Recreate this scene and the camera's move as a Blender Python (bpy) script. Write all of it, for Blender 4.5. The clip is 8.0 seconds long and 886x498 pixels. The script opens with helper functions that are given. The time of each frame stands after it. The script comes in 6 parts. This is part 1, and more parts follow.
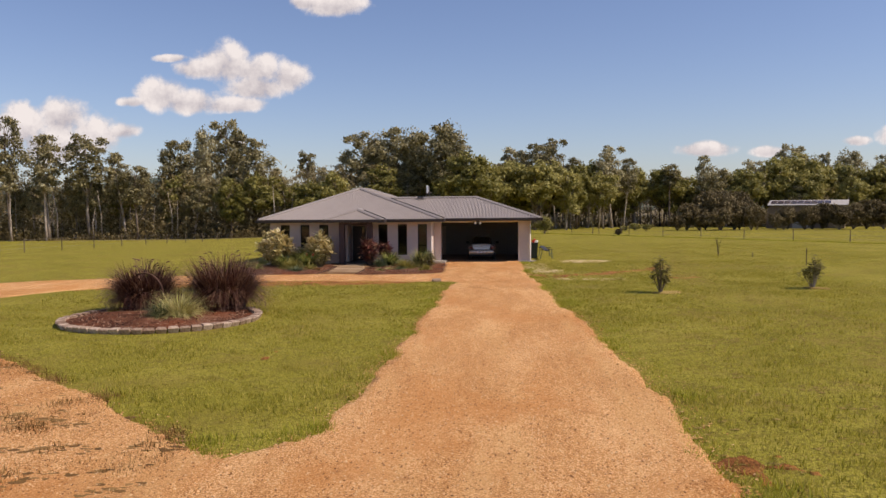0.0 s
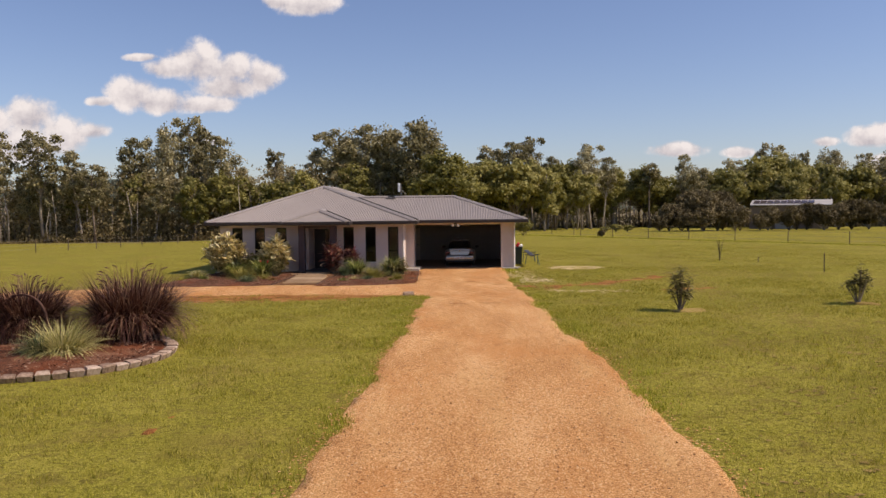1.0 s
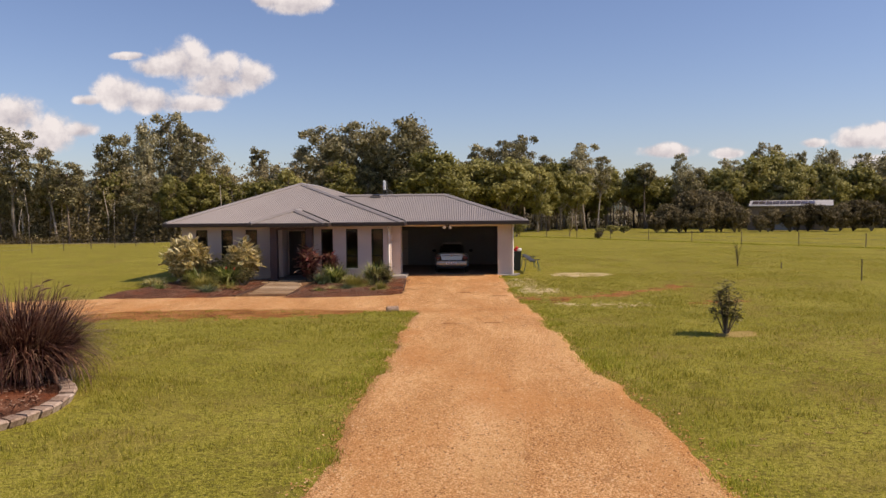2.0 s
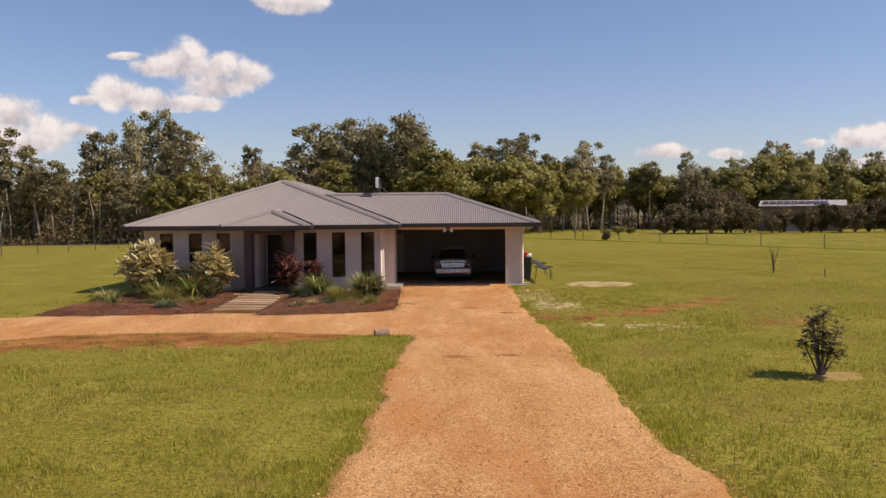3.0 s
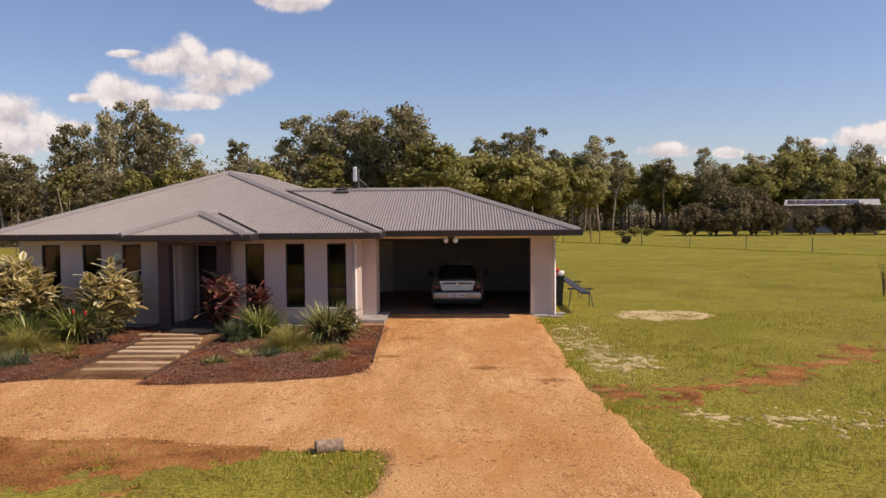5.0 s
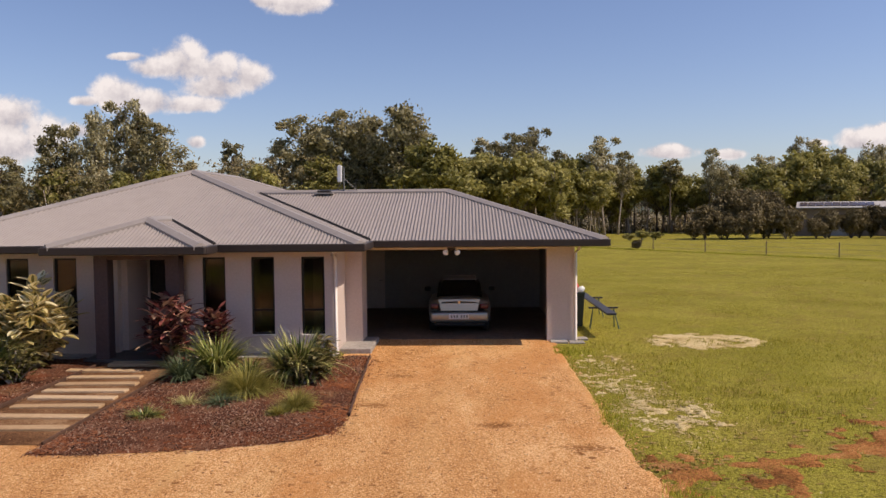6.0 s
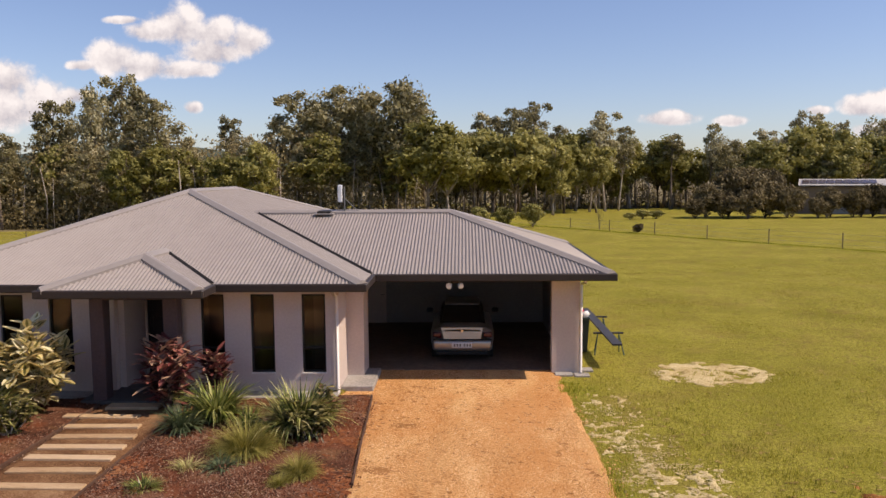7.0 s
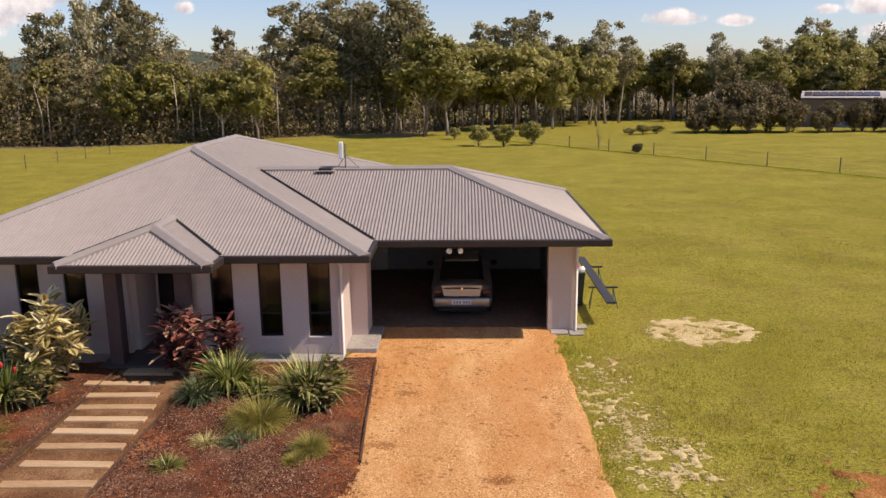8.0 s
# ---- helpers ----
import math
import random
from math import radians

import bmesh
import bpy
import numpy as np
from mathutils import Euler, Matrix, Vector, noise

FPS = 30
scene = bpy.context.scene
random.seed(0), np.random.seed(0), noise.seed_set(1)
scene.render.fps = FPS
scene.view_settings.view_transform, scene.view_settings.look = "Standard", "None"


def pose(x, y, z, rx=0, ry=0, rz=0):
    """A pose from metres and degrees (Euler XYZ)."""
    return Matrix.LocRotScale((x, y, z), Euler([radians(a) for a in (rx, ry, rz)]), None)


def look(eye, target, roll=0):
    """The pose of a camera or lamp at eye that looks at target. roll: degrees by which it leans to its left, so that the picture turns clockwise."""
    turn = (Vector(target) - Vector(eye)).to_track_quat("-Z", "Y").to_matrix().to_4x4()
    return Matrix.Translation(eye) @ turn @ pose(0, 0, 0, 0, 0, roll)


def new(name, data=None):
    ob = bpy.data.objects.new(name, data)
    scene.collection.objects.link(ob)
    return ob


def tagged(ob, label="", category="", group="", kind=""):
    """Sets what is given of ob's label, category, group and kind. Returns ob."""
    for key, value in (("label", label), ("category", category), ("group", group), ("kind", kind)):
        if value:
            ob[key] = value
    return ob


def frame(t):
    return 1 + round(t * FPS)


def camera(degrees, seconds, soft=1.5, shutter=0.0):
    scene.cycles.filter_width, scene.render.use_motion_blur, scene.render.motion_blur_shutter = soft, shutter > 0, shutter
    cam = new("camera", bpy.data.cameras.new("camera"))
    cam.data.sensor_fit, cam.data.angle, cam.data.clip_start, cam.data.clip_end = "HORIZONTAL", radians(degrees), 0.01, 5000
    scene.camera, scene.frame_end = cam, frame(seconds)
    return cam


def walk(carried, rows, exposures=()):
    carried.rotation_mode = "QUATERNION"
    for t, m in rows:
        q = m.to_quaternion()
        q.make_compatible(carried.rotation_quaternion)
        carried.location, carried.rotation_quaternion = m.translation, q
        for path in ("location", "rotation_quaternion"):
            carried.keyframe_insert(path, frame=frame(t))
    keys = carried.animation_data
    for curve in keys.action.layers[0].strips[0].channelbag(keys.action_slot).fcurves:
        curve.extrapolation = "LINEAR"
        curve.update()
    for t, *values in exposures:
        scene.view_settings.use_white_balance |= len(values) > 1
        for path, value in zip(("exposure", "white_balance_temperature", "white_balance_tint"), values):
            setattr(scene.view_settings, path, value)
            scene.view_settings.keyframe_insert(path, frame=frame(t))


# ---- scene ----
cam = camera(58.7, 8.0)
PATH = [
    (0, (1.326, -49.363, 3.433), (1.179, -47.372, 3.327), -0.5),
    (0.5, (1.138, -46.497, 3.409), (1.026, -44.503, 3.304), -0.5),
    (1, (0.992, -43.958, 3.413), (0.909, -41.962, 3.308), -0.6),
    (1.5, (0.894, -41.728, 3.395), (0.831, -39.731, 3.29), -0.5),
    (3, (0.593, -34.544, 3.392), (0.539, -32.547, 3.288), -0.5),
    (3.5, (0.546, -32.192, 3.377), (0.492, -30.195, 3.273), -0.6),
    (4, (0.463, -29.217, 3.369), (0.408, -27.221, 3.265), -0.5),
    (4.5, (0.411, -26.961, 3.376), (0.355, -24.965, 3.271), -0.5),
    (4.7, (0.362, -26.152, 3.415), (0.308, -24.156, 3.307), -0.4),
    (6, (0.256, -20.791, 3.527), (0.199, -18.795, 3.426), -0.5),
    (6.5, (0.181, -20.208, 4.014), (0.125, -18.213, 3.891), -0.4),
    (7, (0.147, -20.235, 5.174), (0.092, -18.244, 4.987), -0.4),
    (7.5, (0.136, -20.406, 6.066), (0.083, -18.427, 5.778), -0.5),
    (8, (0.134, -20.552, 6.78), (0.081, -18.599, 6.354), -0.6),
]
walk(cam, [(t, look(e, a, r)) for t, e, a, r in PATH], [(0.0, 0.0, 7500, 17), (6.2, 0.05, 7500, 17), (7.0, 0.18, 7500, 17), (8.0, 0.27, 7500, 17)])


# ---- sky, sun ----
SUN = Vector((2.25, -0.36, 2.65)).normalized()
world = bpy.data.worlds.new("world")
scene.world = world
world.use_nodes = True
wt = world.node_tree
sky = wt.nodes.new("ShaderNodeTexSky")
sky.sky_type, sky.sun_disc = "NISHITA", False
sky.sun_elevation, sky.sun_rotation = math.asin(SUN.z), math.atan2(SUN.x, SUN.y)
sky.air_density, sky.dust_density, sky.ozone_density = 1.0, 0.5, 3.0
tint = wt.nodes.new("ShaderNodeMix")
tint.data_type, tint.blend_type = "RGBA", "MULTIPLY"
tint.inputs[0].default_value = 1.0
tint.inputs[7].default_value = (0.91, 0.975, 1.19, 1)
wt.links.new(sky.outputs[0], tint.inputs[6])
wt.links.new(tint.outputs[2], wt.nodes["Background"].inputs[0])
wt.nodes["Background"].inputs[1].default_value = 0.106
sun = new("sun", bpy.data.lights.new("sun", "SUN"))
sun.data.energy, sun.data.angle, sun.data.color = 4.2, radians(0.6), (1.0, 0.93, 0.82)
sun.matrix_world = look(SUN * 60, (0, 0, 0))

# ---- materials ----


def mat(name, cols, scale=6.0, wide=0.6, rough=0.8, bump=0.0, fine=60.0, metal=0.0, vary=0.0, island=0.0, spec=0.3, stretch=(1, 1, 1), through_light=0.0, sharp=1.0, wide_stretch=None, wide_part=0.5, patches=(), relief=0.02):
    """Two to four colours, mixed by a fine and a wide noise; relief; variation from thing to thing and from piece to piece."""
    m = bpy.data.materials.new(name)
    m.use_nodes = True
    nt = m.node_tree
    n, l = nt.nodes, nt.links
    b = n["Principled BSDF"]
    tc = n.new("ShaderNodeTexCoord")
    mp = n.new("ShaderNodeMapping")
    mp.inputs["Scale"].default_value = stretch
    l.new(tc.outputs["Object"], mp.inputs["Vector"])

    mw = n.new("ShaderNodeMapping")
    mw.inputs["Scale"].default_value = wide_stretch or stretch
    l.new(tc.outputs["Object"], mw.inputs["Vector"])

    def grain(sc, detail=6.0, way=None):
        t = n.new("ShaderNodeTexNoise")
        t.inputs["Scale"].default_value, t.inputs["Detail"].default_value, t.inputs["Roughness"].default_value = sc, detail, 0.65
        l.new((way or mp).outputs[0], t.inputs["Vector"])
        return t.outputs["Fac"]

    def math_node(op, a, c):
        t = n.new("ShaderNodeMath")
        t.operation = op
        for i, x in enumerate((a, c)):
            if isinstance(x, (int, float)):
                t.inputs[i].default_value = x
            else:
                l.new(x, t.inputs[i])
        return t.outputs[0]

    g1, g2 = grain(scale), grain(wide, 3.0, mw)
    f = math_node("ADD", math_node("MULTIPLY", g1, 1.1 - wide_part), math_node("MULTIPLY", g2, wide_part))
    if island:
        geo = n.new("ShaderNodeNewGeometry")
        f = math_node("ADD", math_node("MULTIPLY", f, 1 - island), math_node("MULTIPLY", geo.outputs["Random Per Island"], island))
    if vary:
        oi = n.new("ShaderNodeObjectInfo")
        f = math_node("ADD", f, math_node("MULTIPLY", math_node("SUBTRACT", oi.outputs["Random"], 0.5), vary))
    ramp = n.new("ShaderNodeValToRGB")
    el = ramp.color_ramp.elements
    lo, hi = (0.1, 0.9) if island else (0.55 - 0.18 / sharp, 0.55 + 0.17 / sharp)
    el[0].position, el[0].color = lo, (*cols[0], 1)
    el[1].position, el[1].color = hi, (*cols[-1], 1)
    for i, c in enumerate(cols[1:-1]):
        e = el.new(lo + (hi - lo) * (i + 1) / (len(cols) - 1))
        e.color = (*c, 1)
    l.new(f, ramp.inputs[0])
    colour = ramp.outputs[0]
    for sc, way, lo_p, hi_p, tone_p, amount in patches:
        mpp = n.new("ShaderNodeMapping")
        mpp.inputs["Scale"].default_value, mpp.inputs["Location"].default_value = way, (sc * 7, sc * 3, 0)
        l.new(tc.outputs["Object"], mpp.inputs["Vector"])
        rng_p = n.new("ShaderNodeMapRange")
        rng_p.interpolation_type = "SMOOTHSTEP"
        l.new(grain(sc, 5.0, mpp), rng_p.inputs[0])
        rng_p.inputs[1].default_value, rng_p.inputs[2].default_value, rng_p.inputs[4].default_value = lo_p, hi_p, amount
        mix_p = n.new("ShaderNodeMix")
        mix_p.data_type = "RGBA"
        l.new(rng_p.outputs[0], mix_p.inputs[0])
        l.new(colour, mix_p.inputs[6])
        mix_p.inputs[7].default_value = (*tone_p, 1)
        colour = mix_p.outputs[2]
    l.new(colour, b.inputs["Base Color"])
    b.inputs["Roughness"].default_value, b.inputs["Metallic"].default_value = rough, metal
    b.inputs["Specular IOR Level"].default_value = spec
    if bump:
        bp = n.new("ShaderNodeBump")
        bp.inputs["Strength"].default_value, bp.inputs["Distance"].default_value = bump, relief
        l.new(grain(fine, 4.0), bp.inputs["Height"])
        l.new(bp.outputs[0], b.inputs["Normal"])
    if through_light:
        tr, mx = n.new("ShaderNodeBsdfTranslucent"), n.new("ShaderNodeMixShader")
        l.new(ramp.outputs[0], tr.inputs["Color"])
        mx.inputs[0].default_value = through_light
        l.new(b.outputs[0], mx.inputs[1])
        l.new(tr.outputs[0], mx.inputs[2])
        l.new(mx.outputs[0], n["Material Output"].inputs[0])
    return m


def glass(name, tint=(0.9, 0.93, 0.92)):
    m = bpy.data.materials.new(name)
    m.use_nodes = True
    b = m.node_tree.nodes["Principled BSDF"]
    b.inputs["Base Color"].default_value = (*tint, 1)
    b.inputs["Transmission Weight"].default_value, b.inputs["Roughness"].default_value, b.inputs["IOR"].default_value = 1.0, 0.02, 1.45
    return m


LAWN = mat("lawn", [(.11, .097, .014), (.222, .202, .026), (.315, .282, .043), (.43, .36, .096)], 46, 0.3, 0.95, 1.0, 13, relief=0.055, spec=0.05, sharp=1.5, wide_part=0.22,
           # The scale-10 dark patches put the shade between grass clumps into the colour.
           patches=((10, (1, 1.4, 1), .50, .62, (.080, .064, .015), .72), (7, (1.3, 1, 1), .54, .66, (.40, .34, .075), .55), (0.42, (1, 1, 1), .48, .66, (.23, .165, .046), .45), (1.7, (1, 1.4, 1), .53, .67, (.155, .11, .032), .52), (0.16, (1, 1, 1), .50, .66, (.19, .175, .022), .4)))
BLADE = mat("grass_blade", [(.15, .137, .017), (.285, .262, .032), (.425, .372, .06), (.60, .49, .145)], 3, 0.4, 0.7, island=0.66, spec=0.15, through_light=0.5)
DRYLAWN = mat("dry_lawn_blade", [(.10, .062, .022), (.21, .145, .045), (.33, .25, .085), (.48, .39, .17)], 3, 0.4, 0.8, island=0.75, spec=0.1, through_light=0.25)
THIN = mat("thin_lawn_soil", [(.17, .115, .036), (.25, .172, .054), (.32, .225, .078), (.40, .29, .11)], 30, 0.9, 0.95, 0.7, 60, spec=0.05, sharp=1.5)
LUSH = mat("lush_blade", [(.18, .19, .018), (.38, .38, .04), (.60, .54, .11)], 3, 0.4, 0.6, island=0.7, spec=0.15, through_light=0.5)
DRY = mat("dry_blade", [(.10, .05, .018), (.20, .11, .038), (.32, .19, .075)], 3, 0.4, 0.8, island=0.6, spec=0.1)
GRAVEL = mat("gravel", [(.26, .104, .036), (.52, .243, .083), (.68, .355, .14), (.88, .59, .33)], 50, 0.9, 0.95, 1.0, 70, spec=0.1, sharp=1.6, wide_stretch=(1, .3, 1), wide_part=0.2,
             patches=((0.9, (1, .12, 1), .48, .68, (.70, .42, .185), .55), (0.35, (1, .6, 1), .48, .64, (.54, .222, .066), .55), (3.2, (1, .7, 1), .60, .70, (.34, .145, .05), .5)))
STONE = mat("pebble", [(.15, .06, .022), (.43, .195, .07), (.60, .32, .135), (.74, .50, .28)], 3, 1, 0.9, island=0.95)
SOIL = mat("soil", [(.13, .05, .018), (.28, .112, .036), (.40, .168, .057), (.49, .255, .10)], 26, 0.9, 0.95, 1.0, 50, spec=0.05, sharp=1.5, patches=((3.0, (1, 2, 1), .50, .64, (.20, .125, .035), .35),))
SAND = mat("sand", [(.34, .24, .095), (.52, .40, .20), (.64, .52, .31)], 20, 1.1, 0.95, 0.8, 50, spec=0.05, sharp=1.4)
MULCH = mat("mulch", [(.022, .011, .007), (.085, .034, .019), (.165, .068, .038), (.27, .14, .085)], 34, 0.8, 0.95, 1.0, 60, spec=0.1, sharp=1.3,
            patches=((0.8, (1, 1, 1), .48, .62, (.22, .062, .024), .6), (0.6, (1, 1, 1), .56, .68, (.25, .135, .06), .5)))
REDMULCH = mat("red_mulch_soil", [(.08, .024, .011), (.19, .060, .024), (.29, .10, .042), (.36, .17, .08)], 26, 0.9, 0.95, 0.8, 50, spec=0.05, sharp=1.4)
CHIP = mat("bark_chip", [(.014, .008, .006), (.085, .027, .014), (.20, .072, .036), (.40, .265, .19)], 4, 1, 0.9, island=0.95, spec=0.1)
DAMP = mat("damp_gravel", [(.20, .085, .032), (.34, .15, .055), (.46, .23, .095)], 30, 0.8, 0.95, 0.9, 60, spec=0.05, sharp=1.5)
PATHSOIL = mat("path_soil", [(.06, .028, .014), (.14, .066, .032), (.23, .118, .058), (.35, .21, .115)], 34, 0.8, 0.95, 0.9, 50, spec=0.05, sharp=1.3)
ROOF = mat("roof_sheet", [(.25, .217, .20), (.295, .257, .238), (.33, .29, .27)], 3, 0.25, 0.5, 0.0, metal=0.1, spec=0.4, sharp=.7, wide_stretch=(1, .3, 1))
CAP = mat("ridge_sheet", [(.28, .243, .222), (.335, .296, .272)], 5, 0.5, 0.45, metal=0.1)
GUTTER = mat("gutter_paint", [(.028, .021, .019), (.045, .034, .03)], 8, 0.7, 0.45, spec=0.3)
VALLEY = mat("valley_dark", [(.02, .018, .016), (.035, .03, .028)], 8, 0.7, 0.7)
WALLP = mat("render_paint", [(.48, .395, .357), (.545, .453, .41), (.60, .503, .458)], 20, 0.5, 0.9, 0.25, 120, spec=0.15)
INNER = mat("inside_paint", [(.29, .275, .26), (.36, .345, .325)], 10, 0.5, 0.9)
PILLARP = mat("pillar_paint", [(.075, .05, .05), (.11, .075, .073)], 18, 0.6, 0.85, 0.2, 120)
CREAM = mat("cream_paint", [(.55, .48, .42), (.64, .57, .5)], 10, 0.6, 0.6)
PIPEW = mat("downpipe_paint", [(.62, .56, .52), (.72, .66, .61)], 10, 0.6, 0.4)
FRAME = mat("window_frame_black", [(.012, .011, .011), (.022, .02, .02)], 10, 1, 0.4)
DOORM = mat("door_dark", [(.018, .013, .014), (.035, .026, .028)], 10, 1, 0.35)
GLASS = glass("window_glass", (.42, .44, .43))
CONC = mat("concrete", [(.23, .21, .19), (.33, .30, .275), (.40, .37, .34)], 14, 0.7, 0.9, 0.4, 70, sharp=1.4)
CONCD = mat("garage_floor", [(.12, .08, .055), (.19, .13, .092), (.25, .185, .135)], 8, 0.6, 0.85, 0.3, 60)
TILE = mat("porch_tile", [(.07, .06, .055), (.10, .085, .08)], 10, 0.8, 0.6)
SLEEPER = mat("timber_sleeper", [(.36, .215, .11), (.50, .335, .19), (.60, .43, .275)], 10, 0.9, 0.9, 0.5, 40, vary=0.25, stretch=(1, 8, 8))
EDGE = mat("edging_timber", [(.055, .028, .018), (.13, .065, .04)], 12, 0.9, 0.9, 0.5, 50)
BLOCK = mat("edging_block", [(.17, .10, .065), (.40, .28, .205), (.62, .49, .40)], 14, 1, 0.95, 0.6, 60, vary=0.2)
SILVER = mat("car_silver", [(.36, .34, .32), (.42, .40, .375)], 3, 0.5, 0.28, metal=0.7, spec=0.5)
RUBBER = mat("black_rubber", [(.012, .012, .012), (.025, .025, .025)], 12, 1, 0.7)
CARGLASS = mat("car_dark_glass", [(.006, .006, .007), (.01, .01, .012)], 3, 1, 0.06, spec=0.6)
RED = mat("red_lens", [(.07, .008, .008), (.12, .012, .012)], 6, 1, 0.15, spec=0.6)
PLATE = mat("plate_white", [(.62, .62, .62), (.7, .7, .7)], 8, 1, 0.4)
CHROME = mat("chrome", [(.6, .6, .6), (.7, .7, .7)], 8, 1, 0.15, metal=1.0)
BARK = mat("gum_bark", [(.085, .062, .046), (.18, .138, .108), (.31, .255, .21), (.48, .41, .35)], 3, 0.35, 0.9, 0.4, 20, vary=0.4, stretch=(1, 1, .3))
GUM = mat("gum_leaf", [(.10, .088, .042), (.255, .222, .105), (.39, .345, .185), (.58, .53, .35)], 1.2, 0.25, 0.5, island=0.6, vary=0.4, spec=0.35, through_light=0.42)
OLIVE = mat("olive_leaf", [(.12, .115, .030), (.29, .265, .075), (.45, .40, .14)], 1.2, 0.25, 0.55, island=0.6, vary=0.4, spec=0.3, through_light=0.42)
PURPLE = mat("dark_shrub_leaf", [(.065, .050, .024), (.15, .115, .052), (.25, .20, .105)], 1.2, 0.3, 0.6, island=0.6, vary=0.5, spec=0.2, through_light=0.25)
CITRUS = mat("citrus_leaf", [(.045, .04, .012), (.12, .105, .03), (.30, .255, .11)], 4, 1, 0.5, island=0.9, spec=0.2, through_light=0.25)
VGREEN = mat("variegated_green", [(.08, .075, .02), (.22, .185, .048), (.40, .325, .11)], 6, 1, 0.35, island=0.85, spec=0.4, through_light=0.3)
VCREAM = mat("variegated_cream", [(.46, .36, .13), (.74, .61, .30), (.90, .80, .52)], 6, 1, 0.35, island=0.85, spec=0.4, through_light=0.3)
REDLEAF = mat("cordyline_leaf", [(.035, .012, .014), (.13, .030, .032), (.30, .095, .08), (.46, .30, .20)], 6, 1, 0.35, island=0.92, spec=0.5, through_light=0.2)
STRAP = mat("strap_leaf", [(.028, .042, .009), (.105, .138, .022), (.27, .295, .06), (.60, .57, .21)], 4, 1, 0.35, island=0.9, spec=0.45, through_light=0.3)
PALE = mat("pale_strap_leaf", [(.24, .24, .06), (.54, .48, .18), (.74, .65, .34)], 4, 1, 0.5, island=0.8, spec=0.3, through_light=0.3)
BLUE = mat("blue_green_leaf", [(.055, .08, .035), (.11, .14, .065), (.19, .22, .115)], 4, 1, 0.5, island=0.8, through_light=0.2)
TUFT = mat("tuft_blade", [(.13, .115, .02), (.28, .245, .048), (.46, .385, .12)], 4, 1, 0.6, island=0.8, through_light=0.25)
PLUM = mat("fountain_grass_blade", [(.026, .010, .008), (.075, .027, .019), (.15, .060, .040), (.36, .21, .13)], 3, 1, 0.5, island=0.9, through_light=0.2)
PLUME = mat("fountain_grass_plume", [(.06, .026, .018), (.13, .065, .045), (.24, .14, .095)], 3, 1, 0.8, island=0.8)
FLOWER = mat("red_flower", [(.4, .015, .015), (.6, .05, .04)], 4, 1, 0.6)
RUST = mat("rusty_iron", [(.05, .025, .02), (.13, .06, .04)], 20, 2, 0.85, 0.4, 60)
BINM = mat("bin_green", [(.012, .02, .016), (.022, .032, .026)], 8, 1, 0.5)
REDP = mat("red_plastic", [(.5, .02, .02), (.6, .04, .04)], 8, 1, 0.45)
WHITEP = mat("white_plastic", [(.7, .7, .7), (.8, .8, .8)], 8, 1, 0.4)
STEEL = mat("green_grey_tube", [(.05, .09, .08), (.09, .14, .12)], 8, 1, 0.4, metal=0.3)
VINYL = mat("dark_vinyl", [(.03, .028, .03), (.06, .055, .06)], 10, 1, 0.5)
POST = mat("fence_post_wood", [(.09, .065, .045), (.17, .13, .1)], 10, 1, 0.9, vary=0.3)
WIRE = mat("fence_wire", [(.16, .16, .15), (.24, .23, .22)], 10, 1, 0.5, metal=0.6)
SHEDR = mat("shed_roof_sheet", [(.36, .34, .32), (.46, .44, .41)], 4, 0.5, 0.6)
SHEDW = mat("shed_wall", [(.20, .15, .115), (.27, .21, .16)], 4, 0.5, 0.8)
SOLAR = mat("solar_panel", [(.05, .035, .04), (.1, .07, .075)], 6, 1, 0.2)
HILLM = mat("far_hill_forest", [(.035, .05, .03), (.06, .075, .05), (.085, .1, .07)], 0.06, 0.01, 0.95, 0.0)
UNDER = mat("undergrowth_leaf", [(.10, .075, .036), (.24, .185, .085), (.36, .29, .145), (.48, .41, .24)], 1.2, 0.2, 0.7, island=0.6, spec=0.2, through_light=0.42)
SCRUB = mat("low_scrub_leaf", [(.055, .040, .017), (.135, .102, .042), (.22, .17, .08), (.31, .25, .135)], 1.2, 0.2, 0.7, island=0.6, spec=0.15, through_light=0.35)
LITTER = mat("forest_litter", [(.10, .08, .04), (.18, .14, .07), (.24, .20, .09)], 2, 0.15, 0.95)

# ---- building helpers ----


